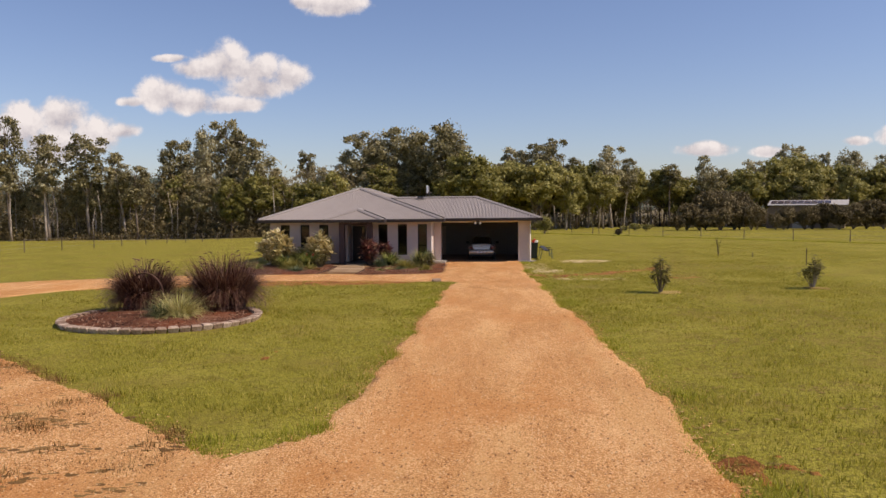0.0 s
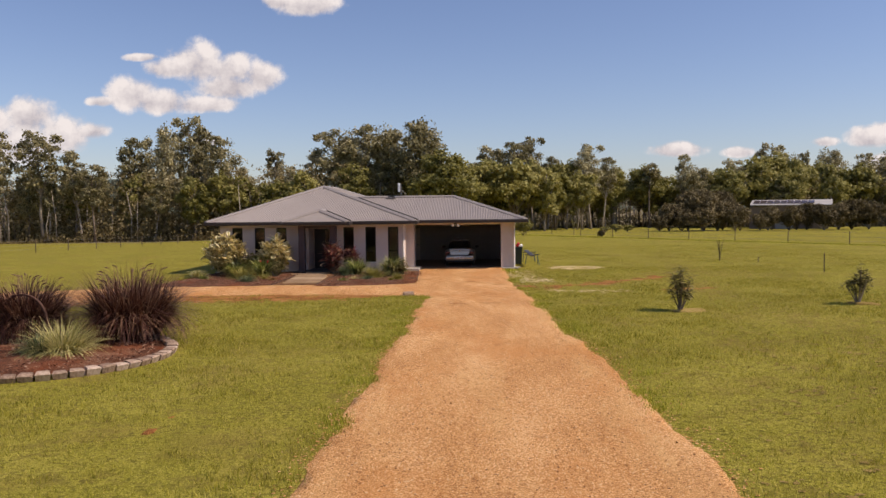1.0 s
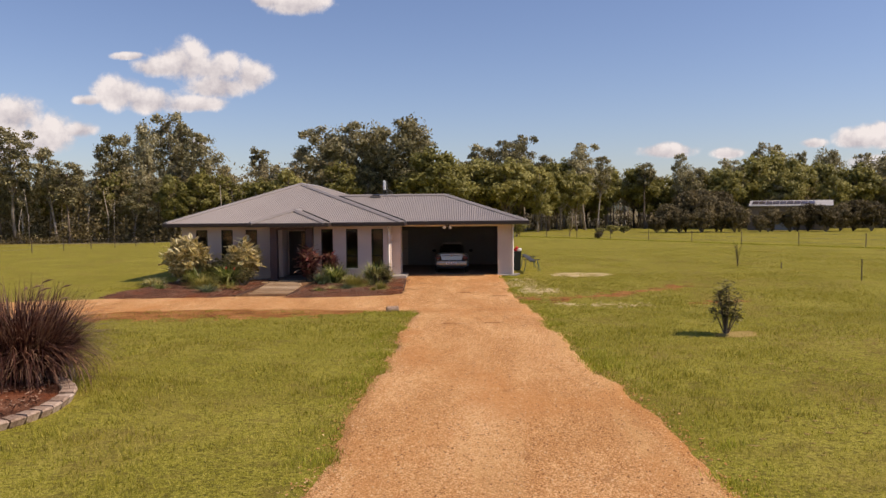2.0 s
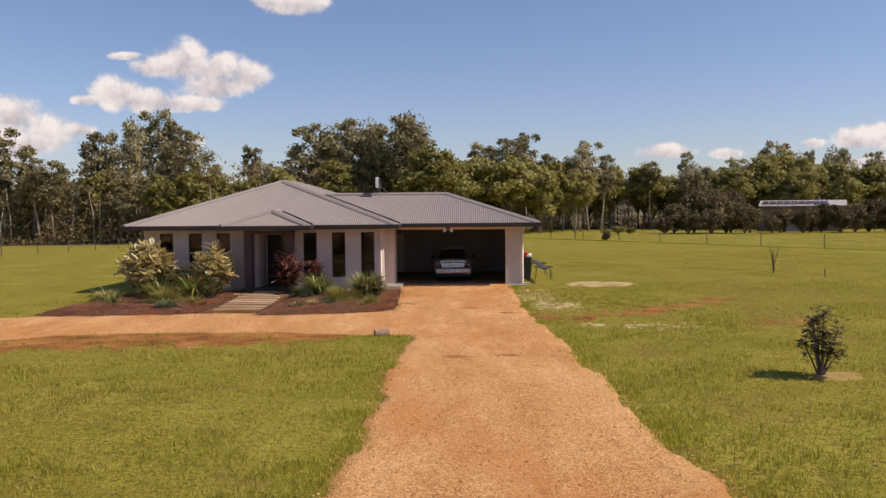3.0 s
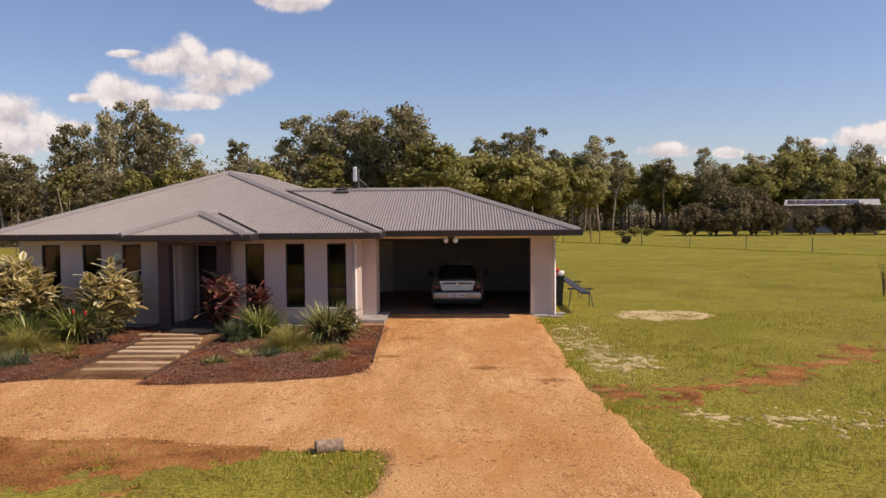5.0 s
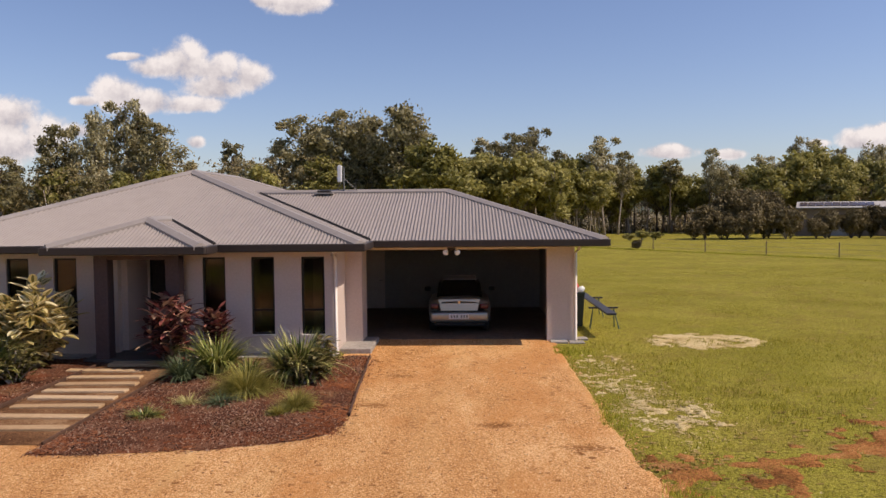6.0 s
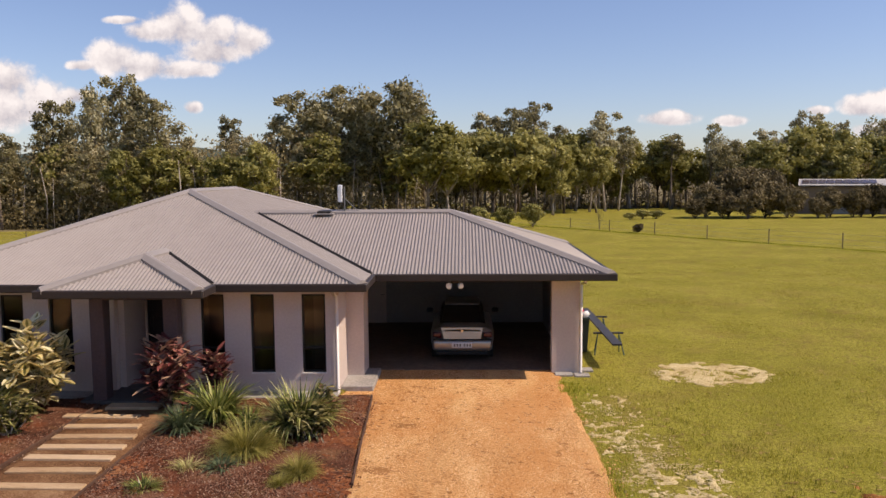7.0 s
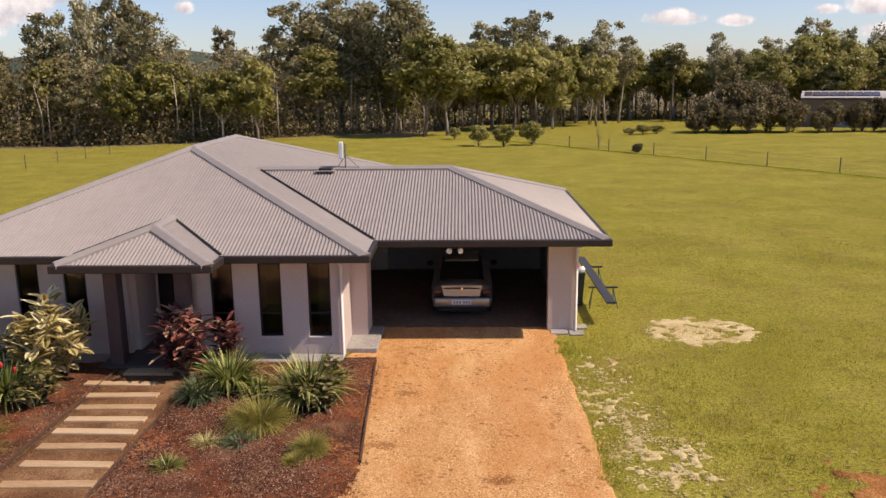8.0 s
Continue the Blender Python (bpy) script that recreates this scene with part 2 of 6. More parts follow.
class Geo:
    def __init__(self):
        self.v, self.f, self.m = [], [], []

    def add(self, verts, faces, m=0):
        k = len(self.v)
        self.v += [tuple(p) for p in verts]
        self.f += [tuple(i + k for i in q) for q in faces]
        self.m += [m] * len(faces)
        return self

    def box(self, lo, hi, m=0):
        x0, y0, z0 = lo
        x1, y1, z1 = hi
        return self.add([(x0, y0, z0), (x1, y0, z0), (x1, y1, z0), (x0, y1, z0), (x0, y0, z1), (x1, y0, z1), (x1, y1, z1), (x0, y1, z1)],
                        [(3, 2, 1, 0), (4, 5, 6, 7), (0, 1, 5, 4), (1, 2, 6, 5), (2, 3, 7, 6), (3, 0, 4, 7)], m)

    def soft(self, lo, hi, b=0.01, m=0, n=1):
        bm = bmesh.new()
        bmesh.ops.create_cube(bm, size=1)
        for v in bm.verts:
            v.co = [l + (c + .5) * (h - l) for c, l, h in zip(v.co, lo, hi)]
        bmesh.ops.bevel(bm, geom=bm.edges[:], offset=b, segments=n, profile=0.5, affect="EDGES")
        bm.verts.index_update()
        self.add([v.co[:] for v in bm.verts], [[v.index for v in f.verts] for f in bm.faces], m)
        bm.free()
        return self

    def tube(self, pts, radii, n=6, m=0):
        pts = [Vector(p) for p in pts]
        if isinstance(radii, (int, float)):
            radii = [radii] * len(pts)
        rings = []
        for i, p in enumerate(pts):
            d = (pts[min(i + 1, len(pts) - 1)] - pts[max(i - 1, 0)]).normalized()
            a = d.orthogonal().normalized() if abs(d.z) > 0.9 else d.cross(Vector((0, 0, 1))).normalized()
            c = d.cross(a)
            rings += [p + (a * math.cos(2 * math.pi * k / n) + c * math.sin(2 * math.pi * k / n)) * radii[i] for k in range(n)]
        faces = [(i * n + k, i * n + (k + 1) % n, (i + 1) * n + (k + 1) % n, (i + 1) * n + k) for i in range(len(pts) - 1) for k in range(n)]
        faces += [tuple(range(n))[::-1], tuple((len(pts) - 1) * n + k for k in range(n))]
        return self.add(rings, faces, m)

    def mesh(self, name, mats, smooth=False):
        me = bpy.data.meshes.new(name)
        me.from_pydata(self.v, [], self.f)
        for x in (mats if isinstance(mats, (list, tuple)) else [mats]):
            me.materials.append(x)
        if any(self.m):
            me.polygons.foreach_set("material_index", self.m)
        if smooth:
            me.polygons.foreach_set("use_smooth", [True] * len(self.f))
        me.update()
        return me


def part(name, geo, mats, parent=None, label="", smooth=False):
    ob = new(name, geo if isinstance(geo, bpy.types.Mesh) else geo.mesh(name, mats, smooth))
    if parent is not None:
        ob.parent = parent
    return tagged(ob, label)


def thing(name, at, label, category, group="", kind="", turn=0.0):
    e = new(name)
    e.empty_display_size = 0.2
    e.matrix_world = pose(*at, 0, 0, turn)
    return tagged(e, label, category, group, kind)


def big_mesh(name, verts, faces, material, smooth=False):
    """A mesh from arrays: verts (n, 3), faces (k, 3 or 4)."""
    me = bpy.data.meshes.new(name)
    k, c = faces.shape
    me.vertices.add(len(verts))
    me.vertices.foreach_set("co", np.asarray(verts, dtype=np.float32).ravel())
    me.loops.add(k * c)
    me.loops.foreach_set("vertex_index", faces.astype(np.int32).ravel())
    me.polygons.add(k)
    me.polygons.foreach_set("loop_start", np.arange(0, k * c, c, dtype=np.int32))
    if smooth:
        me.polygons.foreach_set("use_smooth", np.ones(k, dtype=bool))
    me.materials.append(material)
    me.update(calc_edges=True)
    me.validate()
    return me


def lerp(x, xs, ys):
    return np.interp(x, xs, ys)


def rough_noise(x, y, cell, seed=0):
    """Smooth value noise on a lattice, for arrays, about -1 to 1."""
    r = np.random.RandomState(seed).uniform(-1, 1, (64, 64))
    u, v = np.asarray(x) / cell + 500.0, np.asarray(y) / cell + 500.0
    i, j = np.floor(u).astype(int), np.floor(v).astype(int)
    a, b = u - i, v - j
    a, b = a * a * (3 - 2 * a), b * b * (3 - 2 * b)
    i, j = i % 64, j % 64
    i1, j1 = (i + 1) % 64, (j + 1) % 64
    return (r[i, j] * (1 - a) + r[i1, j] * a) * (1 - b) + (r[i, j1] * (1 - a) + r[i1, j1] * a) * b


# ---- the lie of the land ----


def gz(x, y):
    x, y = np.asarray(x, dtype=float), np.asarray(y, dtype=float)
    fall = -0.011 * np.clip(y - 8, 0, 150)
    s = np.clip((-11 - y) / 10, 0, 1)
    rise = 0.22 * s * s * (3 - 2 * s)
    a, b = np.clip((-14 - x) / 40, 0, 1), np.clip((y - 8) / 70, 0, 1)
    return fall + rise - 0.9 * a * a * (3 - 2 * a) * b * b * (3 - 2 * b)


def g1(x, y):
    return float(gz(x, y))


def in_drive(x, y):
    """Distance inside the gravel: the drive, the loop track before the house and the turning place."""
    wob = 0.09 * rough_noise(x, y, 1.1, 3) + 0.06 * rough_noise(x, y, 0.42, 4) + 0.03 * rough_noise(x, y, 0.2, 6) + 0.16 * rough_noise(x, y, 4.5, 5)
    right = lerp(y, [-90, -40, -35, -30.5, -25.3, -18.2, -13, -8.2, -2.6, 0], [4.9, 4.1, 3.95, 3.75, 3.45, 3.05, 2.85, 2.6, 2.5, 2.45])
    left = lerp(y, [-90, -38.4, -32.5, -27, -20, -14.6, -13.4, -8, -5, -2.2, 0], [-1.6, -1.2, -1.02, -0.92, -0.82, -0.72, -1.1, -2.0, -2.2, -2.8, -2.85])
    d1 = np.minimum(np.minimum(right - x, x - left), 0.36 - y)
    far = 0.5 + lerp(x, [-32, -24, -21, -17.2, -12.5, -9, -7, -5.3, -3.6, -1.7, 0], [-24, -17.5, -13.6, -11.6, -10.2, -9.8, -9.45, -9.6, -9.3, -8.6, -8.5])
    near = lerp(x, [-34, -26, -20, -17.0, -16.2, -14.3, -10.3, -7.8, -5, -2.2, 0], [-46, -36, -27, -21.2, -19.0, -17.0, -13.8, -13.35, -13.3, -13.9, -14])
    d2 = np.minimum(np.minimum(far - y, y - near) * 0.9, np.minimum(x + 34, 0.5 - x))
    edge = lerp(x, [-40, -20, -9.3, -5.4, -3.7, -2.9, -2.3, -1.2], [-18, -25.8, -33.4, -36.6, -38.3, -39.1, -39.6, -38.6])
    d3 = np.minimum((edge - y) * 0.8, -0.8 - x)
    return np.maximum(np.maximum(d1, d2), d3) + wob


def in_oval(x, y, cx, cy, rx, ry, amp=0.15, cell=0.7, seed=7):
    q = np.sqrt(((x - cx) / rx) ** 2 + ((y - cy) / ry) ** 2)
    return (1 - q) * min(rx, ry) + amp * rough_noise(x, y, cell, seed) + 0.5 * amp * rough_noise(x, y, cell * 0.4, seed + 1)


def in_bed_right(x, y):
    right = lerp(y, [-9, -7.9, -4.9, -2.1], [-1.72, -1.72, -1.9, -2.05])
    front = lerp(x, [-6.2, -5.3, -3.6, -2.4, -1.7], [-9.75, -9.8, -9.55, -9.1, -8.7])
    return np.minimum(np.minimum(right - x, x + 6.12), np.minimum(-2.1 - y, y - front)) + 0.05 * rough_noise(x, y, 0.4, 11)


def in_bed_left(x, y):
    front = lerp(x, [-14, -12.5, -9, -7.9], [-9.2, -9.9, -9.65, -9.3])
    left = lerp(y, [-10, -8, -5, -2], [-13.4, -13.6, -13.2, -12.9])
    return np.minimum(np.minimum(-8.12 - x, x - left), np.minimum(-2.1 - y, y - front)) + 0.12 * rough_noise(x, y, 0.6, 12)


def in_path(x, y):
    return np.minimum(np.minimum(x + 8.1, -6.14 - x), np.minimum(-2.75 - y, y + 9.35)) + 0.0 * x


ISLE = (-8.5, -27.25, 2.78, 2.6)


def in_isle(x, y):
    return in_oval(x, y, *ISLE, amp=0.0)


def in_soil(x, y):
    top = lerp(x, [-16, -12, -8, -5, -2.4], [-16.2, -13.9, -12.8, -12.8, -13.5])
    low = lerp(x, [-16, -12, -8.9, -6.3, -5.3, -4.6, -3.7, -2.4], [-18.9, -17.3, -16.5, -16.1, -15.9, -15.6, -15.2, -14.3])
    band = np.minimum(np.minimum(top - y, y - low) * 0.8, 0.9) + 0.16 - 1.2 * np.clip(x + 2.7, 0, 5)
    streak_mid = lerp(x, [2.2, 3.4, 4.6, 6.5, 8.5, 9.7, 11], [-11.0, -10.7, -10.3, -9.0, -7.2, -6.0, -5.5])
    streak = 0.48 - 0.75 * np.abs(y - streak_mid) - 0.5 * np.clip(np.abs(x - 6.0) - 4.0, 0, 9)
    spots = np.maximum(in_oval(x, y, 9.6, -11.6, 1.3, .6), in_oval(x, y, 6.8, -7.9, .6, .5))
    spots = np.maximum(spots, in_oval(x, y, 4.3, -39.3, .55, .5) - .1)
    spots = np.maximum(spots, in_oval(x, y, -3.6, -32.5, .35, .3))
    d = np.maximum(np.maximum(band, streak), spots)
    return d + 0.55 * rough_noise(x, y, 0.55, 21) + 0.6 * rough_noise(x, y, 0.22, 22) - 0.32


def worn(x, y):
    """How thin the grass is, 0 to 1: most along the drive, down to the streak of soil and beside the track through the paddock."""
    n = 0.55 * rough_noise(x, y, 2.4, 23) + 0.5 * rough_noise(x, y, 0.8, 24) + 0.4 * rough_noise(x, y, 0.28, 25)
    streak_mid = lerp(x, [2.2, 3.4, 4.6, 6.5, 8.5, 9.7, 14], [-11.0, -10.7, -10.3, -9.0, -7.2, -6.0, -5.0])
    track = lerp(y, [-14, -6, 0, 6, 12, 30], [10.0, 10.8, 12.2, 12.6, 11.6, 9.5])
    zone = 0.95 * np.exp(-((y - streak_mid) / 1.9) ** 2) + 0.75 * np.exp(-((x - track) / 1.2) ** 2) + 0.28 * np.exp(-((x - 3.6) / 1.0) ** 2) * (y > -9)
    zone = zone * (x > 2) + 0.45 * np.exp(-((x - 12) / 6) ** 2) * np.clip((-20 - y) / 6, 0, 1) + 0.35 * np.exp(-((y + 16.5) / 1.6) ** 2) * (x < -2)
    return np.clip(0.12 + 0.75 * n + 0.8 * zone, 0, 1)


def in_sand(x, y):
    ring = np.minimum(in_oval(x, y, 6.5, -0.1, 1.3, 1.1, 0.25, 0.4, 31), 0.25 - in_oval(x, y, 6.75, -0.1, .75, .5, 0.7, 0.25, 39))
    spots = np.maximum(in_oval(x, y, 3.65, -7.1, .7, 1.0, .4, .4, 33), in_oval(x, y, 3.4, -2.6, .3, .25, .3, .3, 35))
    spots = np.maximum(spots, in_oval(x, y, 3.2, -4.6, .6, 1.6, .55, .35, 41) - 0.20)
    spots = np.maximum(spots, in_oval(x, y, 5.7, -12.2, 1.0, .4, .3, .4, 37))
    spots = spots + 1.0 * rough_noise(x, y, 0.09, 43) + 0.4 * rough_noise(x, y, 0.31, 44) - 0.48
    return np.maximum(ring + 0.2 * rough_noise(x, y, 0.14, 42) - .02, spots)


def sheet(name, inside, x0, x1, y0, y1, step, material, lift=0.012, mound=0.0, label=""):
    """A thin layer on the ground where inside(x, y) > 0, with its ragged outline; its rim goes into the ground."""
    xs, ys = np.arange(x0, x1 + step, step), np.arange(y0, y1 + step, step)
    X, Y = np.meshgrid(xs, ys, indexing="ij")
    D = inside(X, Y)
    e = step * 0.2
    gx, gy = (inside(X + e, Y) - inside(X - e, Y)) / (2 * e), (inside(X, Y + e) - inside(X, Y - e)) / (2 * e)
    g = np.maximum(gx * gx + gy * gy, 0.15)
    out = D < 0
    mx, my = np.clip(-D * gx / g, -step, step), np.clip(-D * gy / g, -step, step)
    PX, PY = np.where(out, X + mx, X), np.where(out, Y + my, Y)
    Z = gz(PX, PY) + np.where(out, -0.004, lift + mound * np.clip(D / 0.6, 0, 1))
    if mound:
        Z += np.where(out, 0, 0.02 * rough_noise(X, Y, 0.3, 51))
    nx, ny = X.shape
    idx = np.arange(nx * ny).reshape(nx, ny)
    q = np.stack([idx[:-1, :-1], idx[1:, :-1], idx[1:, 1:], idx[:-1, 1:]], -1).reshape(-1, 4)
    keep = (D.ravel()[q] > 0).any(1)
    q = q[keep]
    used, inv = np.unique(q, return_inverse=True)
    V = np.stack([PX.ravel(), PY.ravel(), Z.ravel()], 1)[used]
    ob = new(name, big_mesh(name, V, inv.reshape(q.shape), material, True))
    return tagged(ob, label, "", "", "structure")


def axis_steps(lo, a, b, hi, step):
    near = np.arange(a, b + step, step)
    k = 26
    left = a - (a - lo) * (np.linspace(0, 1, k)[1:] ** 2.2)
    right = near[-1] + (hi - near[-1]) * (np.linspace(0, 1, k)[1:] ** 2.2)
    return np.concatenate([left[::-1], near, right])


xs, ys = axis_steps(-2500, -50, 60, 2500, 1.0), axis_steps(-900, -70, 100, 2600, 1.0)
X, Y = np.meshgrid(xs, ys, indexing="ij")
Z = gz(X, Y) + 0.012 * rough_noise(X, Y, 2.3, 61)
idx = np.arange(X.size).reshape(X.shape)
q = np.stack([idx[:-1, :-1], idx[1:, :-1], idx[1:, 1:], idx[:-1, 1:]], -1).reshape(-1, 4)
ground = new("ground", big_mesh("ground", np.stack([X.ravel(), Y.ravel(), Z.ravel()], 1), q, LAWN, True))
tagged(ground, "mown yellow-green lawn and paddock grass", "lawn", "", "structure")

sheet("road", in_drive, -36, 8, -70, 0.72, 0.15, GRAVEL, 0.03, label="orange gravel drive and loop track")
sheet("soil_patch", in_soil, -17, 13, -41, -4, 0.1, SOIL, 0.018, label="bare red soil worn into the lawn")
sheet("sand_patch", in_sand, 2, 8.6, -13.5, 2, 0.05, SAND, 0.02, label="pale sandy patches in the lawn")
sheet("garden_bed", in_bed_right, -6.6, -1.5, -10.2, -2.0, 0.11, MULCH, 0.036, 0.05, "red-brown bark mulch bed beside the drive")
sheet("garden_bed", in_bed_left, -14.2, -7.8, -10.4, -2.0, 0.11, MULCH, 0.036, 0.05, "red-brown bark mulch bed before the house")
sheet("path_soil", in_path, -8.3, -6.0, -9.5, -2.6, 0.12, PATHSOIL, 0.04, label="bare brown soil of the stepped garden path")


def forest_edge(x, y):
    front = lerp(x, [-200, -60, -33, -16, -6, 2, 12, 22, 45, 60, 250], [70, 80, 81, 86, 86, 112, 116, 128, 132, 112, 112])
    return (y - front) + 2.0 * rough_noise(x, y, 6, 71)


sheet("forest_floor", forest_edge, -440, 440, 66, 818, 7.0, LITTER, 0.03, label="brown leaf litter under the trees")

# far hills and clouds
r = np.random.RandomState(5)
hx = np.linspace(-1500, 1500, 160)
top = 26 + 22 * np.exp(-((hx + 420) / 190) ** 2) + 10 * np.exp(-((hx + 900) / 200) ** 2) - 10 * (hx > 100) + 3 * rough_noise(hx, hx * 0, 60, 81) + 1.5 * rough_noise(hx, hx * 0, 14, 82)
V, F = [], []
for k, (yy, f) in enumerate(((820, 0.0), (900, 0.75), (980, 1.0), (1150, 0.6))):
    V += [(x, yy, -3 + h * f) for x, h in zip(hx, top)]
for k in range(3):
    F += [(k * 160 + i, k * 160 + i + 1, k * 160 + 160 + i + 1, k * 160 + 160 + i) for i in range(159)]
tagged(new("backdrop", Geo().add(V, F).mesh("backdrop", HILLM, True)), "low wooded hills in the distance", "hill", "", "structure")

CLOUDS = [  # across, up, half width, half height, as slopes from the eye
    (-0.353, 0.191, 0.0445, 0.0273), (-0.310, 0.180, 0.0373, 0.0244), (-0.271, 0.173, 0.0301, 0.023), (-0.393, 0.185, 0.0344, 0.0143), (-0.425, 0.198, 0.026, 0.0055), (-0.314, 0.159, 0.0445, 0.0172),
    (-0.4415, 0.153, 0.0359, 0.023), (-0.400, 0.142, 0.043, 0.0172), (-0.3475, 0.137, 0.0473, 0.0115), (-0.4805, 0.143, 0.0215, 0.0072), (-0.572, 0.125, 0.0373, 0.0273), (-0.535, 0.101, 0.043, 0.0287),
    (-0.494, 0.106, 0.0244, 0.0115), (-0.5865, 0.089, 0.0646, 0.0273), (-0.3415, 0.089, 0.012, 0.0085), (-0.210, 0.2606, 0.0445, 0.0158), (-0.2485, 0.2655, 0.0215, 0.01),
    (0.255, 0.071, 0.0359, 0.01), (0.33, 0.067, 0.0201, 0.0072), (0.4895, 0.083, 0.0287, 0.0143), (0.437, 0.0785, 0.0172, 0.0065), (0.52, 0.087, 0.0287, 0.0172), (0.511, 0.054, 0.0359, 0.01), (-0.637, 0.112, 0.043, 0.0323)]
cm = bpy.data.materials.new("cloud")
cm.use_nodes = True
n, l = cm.node_tree.nodes, cm.node_tree.links
n.clear()


def M(op, a, b=0.0, c=0.0):
    t = n.new("ShaderNodeMath")
    t.operation = op
    for i, x in enumerate((a, b, c)):
        if isinstance(x, (int, float)):
            t.inputs[i].default_value = x
        else:
            l.new(x, t.inputs[i])
    return t.outputs[0]


tc, sep = n.new("ShaderNodeTexCoord"), n.new("ShaderNodeSeparateXYZ")
l.new(tc.outputs["Object"], sep.inputs[0])
nz = []
for sc, det in ((0.011, 8.0), (0.0035, 3.0)):
    t = n.new("ShaderNodeTexNoise")
    t.inputs["Scale"].default_value, t.inputs["Detail"].default_value, t.inputs["Roughness"].default_value = sc, det, 0.62
    l.new(tc.outputs["Object"], t.inputs["Vector"])
    nz.append(t.outputs["Fac"])
body, shade = None, None
for u, v, a, b in CLOUDS:
    du = M("MULTIPLY", M("SUBTRACT", sep.outputs[0], u * 2500), 1 / (a * 2450))
    dv = M("MULTIPLY", M("SUBTRACT", sep.outputs[2], v * 2500), 1 / (b * 2450))
    d = M("SUBTRACT", 1.0, M("ADD", M("MULTIPLY", du, du), M("MULTIPLY", dv, dv)))
    d = M("MAXIMUM", d, -3.0)
    w = M("MULTIPLY", dv, M("MAXIMUM", d, 0.0))
    body = d if body is None else M("SMOOTH_MAX", body, d, 0.35)
    shade = w if shade is None else M("ADD", shade, w)
dens = M("ADD", body, M("MULTIPLY", M("SUBTRACT", nz[0], 0.42), 3.2))
dens = M("ADD", dens, M("MULTIPLY", M("SUBTRACT", nz[1], 0.5), 1.0))
alpha = n.new("ShaderNodeMapRange")
alpha.interpolation_type = "SMOOTHSTEP"
l.new(dens, alpha.inputs[0])
alpha.inputs[1].default_value, alpha.inputs[2].default_value = -0.1, 0.95
tone = n.new("ShaderNodeValToRGB")
tone.color_ramp.elements[0].position, tone.color_ramp.elements[0].color = 0.2, (.56, .57, .66, 1)
tone.color_ramp.elements[1].position, tone.color_ramp.elements[1].color = 0.75, (.94, .96, 1.02, 1)
l.new(M("ADD", M("MULTIPLY", shade, 0.45), M("ADD", M("MULTIPLY", nz[0], 1.9), -0.42)), tone.inputs[0])
em, tp, mx, out = n.new("ShaderNodeEmission"), n.new("ShaderNodeBsdfTransparent"), n.new("ShaderNodeMixShader"), n.new("ShaderNodeOutputMaterial")
l.new(tone.outputs[0], em.inputs[0])
em.inputs[1].default_value = 0.86
l.new(alpha.outputs[0], mx.inputs[0])
l.new(tp.outputs[0], mx.inputs[1])
l.new(em.outputs[0], mx.inputs[2])
l.new(mx.outputs[0], out.inputs[0])
cl = new("cloud_backdrop", Geo().add([(-2400, 0, 0), (2400, 0, 0), (2400, 0, 1100), (-2400, 0, 1100)], [(0, 1, 2, 3)]).mesh("cloud_backdrop", cm))
cl.location = (0, 2470, 0)
tagged(cl, "white fair-weather clouds over the horizon", "clouds", "", "structure")

# ---- the house ----
house = thing("house", (0, 0, 0), "low taupe rendered house with grey corrugated hip roof", "house")
ZE = 2.74
XL, XR, YF, XA, YA, YB, ZA = -13.33, -2.17, -2.66, -8.17, 3.55, 8.25, 4.74
YG, XG, YR, ZR, XH = -0.95, 3.76, 3.5, 4.075, -0.26
YBACK, YGB = 14.3, 7.95
PITCH, AMP = 0.092, 0.017


def roof_face(a, u, v, slope, length, low, high, start=0.0):
    """Corrugated sheet: from a along u; v is uphill in plan; low and high give how far up it begins and ends at s."""
    a, u, v = Vector(a), Vector(u), Vector(v)
    nrm = Vector((-v.x * slope, -v.y * slope, 1)).normalized()
    g, k = Geo(), 0
    n_s = int((length - start) / PITCH * 6)
    prev = False
    for i in range(n_s + 1):
        s = start + (length - start) * i / n_s
        lo_t, hi_t = low(s), high(s)
        if hi_t - lo_t < 0.0:
            prev = False
            continue
        w = nrm * (AMP * math.sin(2 * math.pi * s / PITCH))
        p = a + u * s
        g.v += [tuple(p + v * t + Vector((0, 0, slope * t)) + w) for t in (lo_t, hi_t)]
        k = len(g.v)
        if prev:
            g.f.append((k - 4, k - 2, k - 1, k - 3))
            g.m.append(0)
        prev = True
    return g


def tri_high(s, ridge_a, ridge_b, run, length):
    """Height up the face below a hip at both ends and a ridge from ridge_a to ridge_b."""
    if s < ridge_a:
        return run * s / ridge_a
    if s > ridge_b:
        return run * (length - s) / (length - ridge_b)
    return run


LM = XR - XL
runF, runR, runL = YA - YF, XR - XA, XA - XL
sF, sR, sL = (ZA - ZE) / runF, (ZA - ZE) / runR, (ZA - ZE) / runL
part("roof_face", roof_face((XL, YF, ZE), (1, 0, 0), (0, 1, 0), sF, LM, lambda s: 0.0, lambda s: tri_high(s, XA - XL, XA - XL, runF, LM)), ROOF, house)
LS = YBACK - YF
part("roof_face", roof_face((XR, YF, ZE), (0, 1, 0), (-1, 0, 0), sR, LS, lambda s: 0.0, lambda s: tri_high(s, YA - YF, YB - YF, runR, LS)), ROOF, house)
part("roof_face", roof_face((XL, YF, ZE), (0, 1, 0), (1, 0, 0), sL, LS, lambda s: 0.0, lambda s: tri_high(s, YA - YF, YB - YF, runL, LS)), ROOF, house)
runB = YBACK - YB
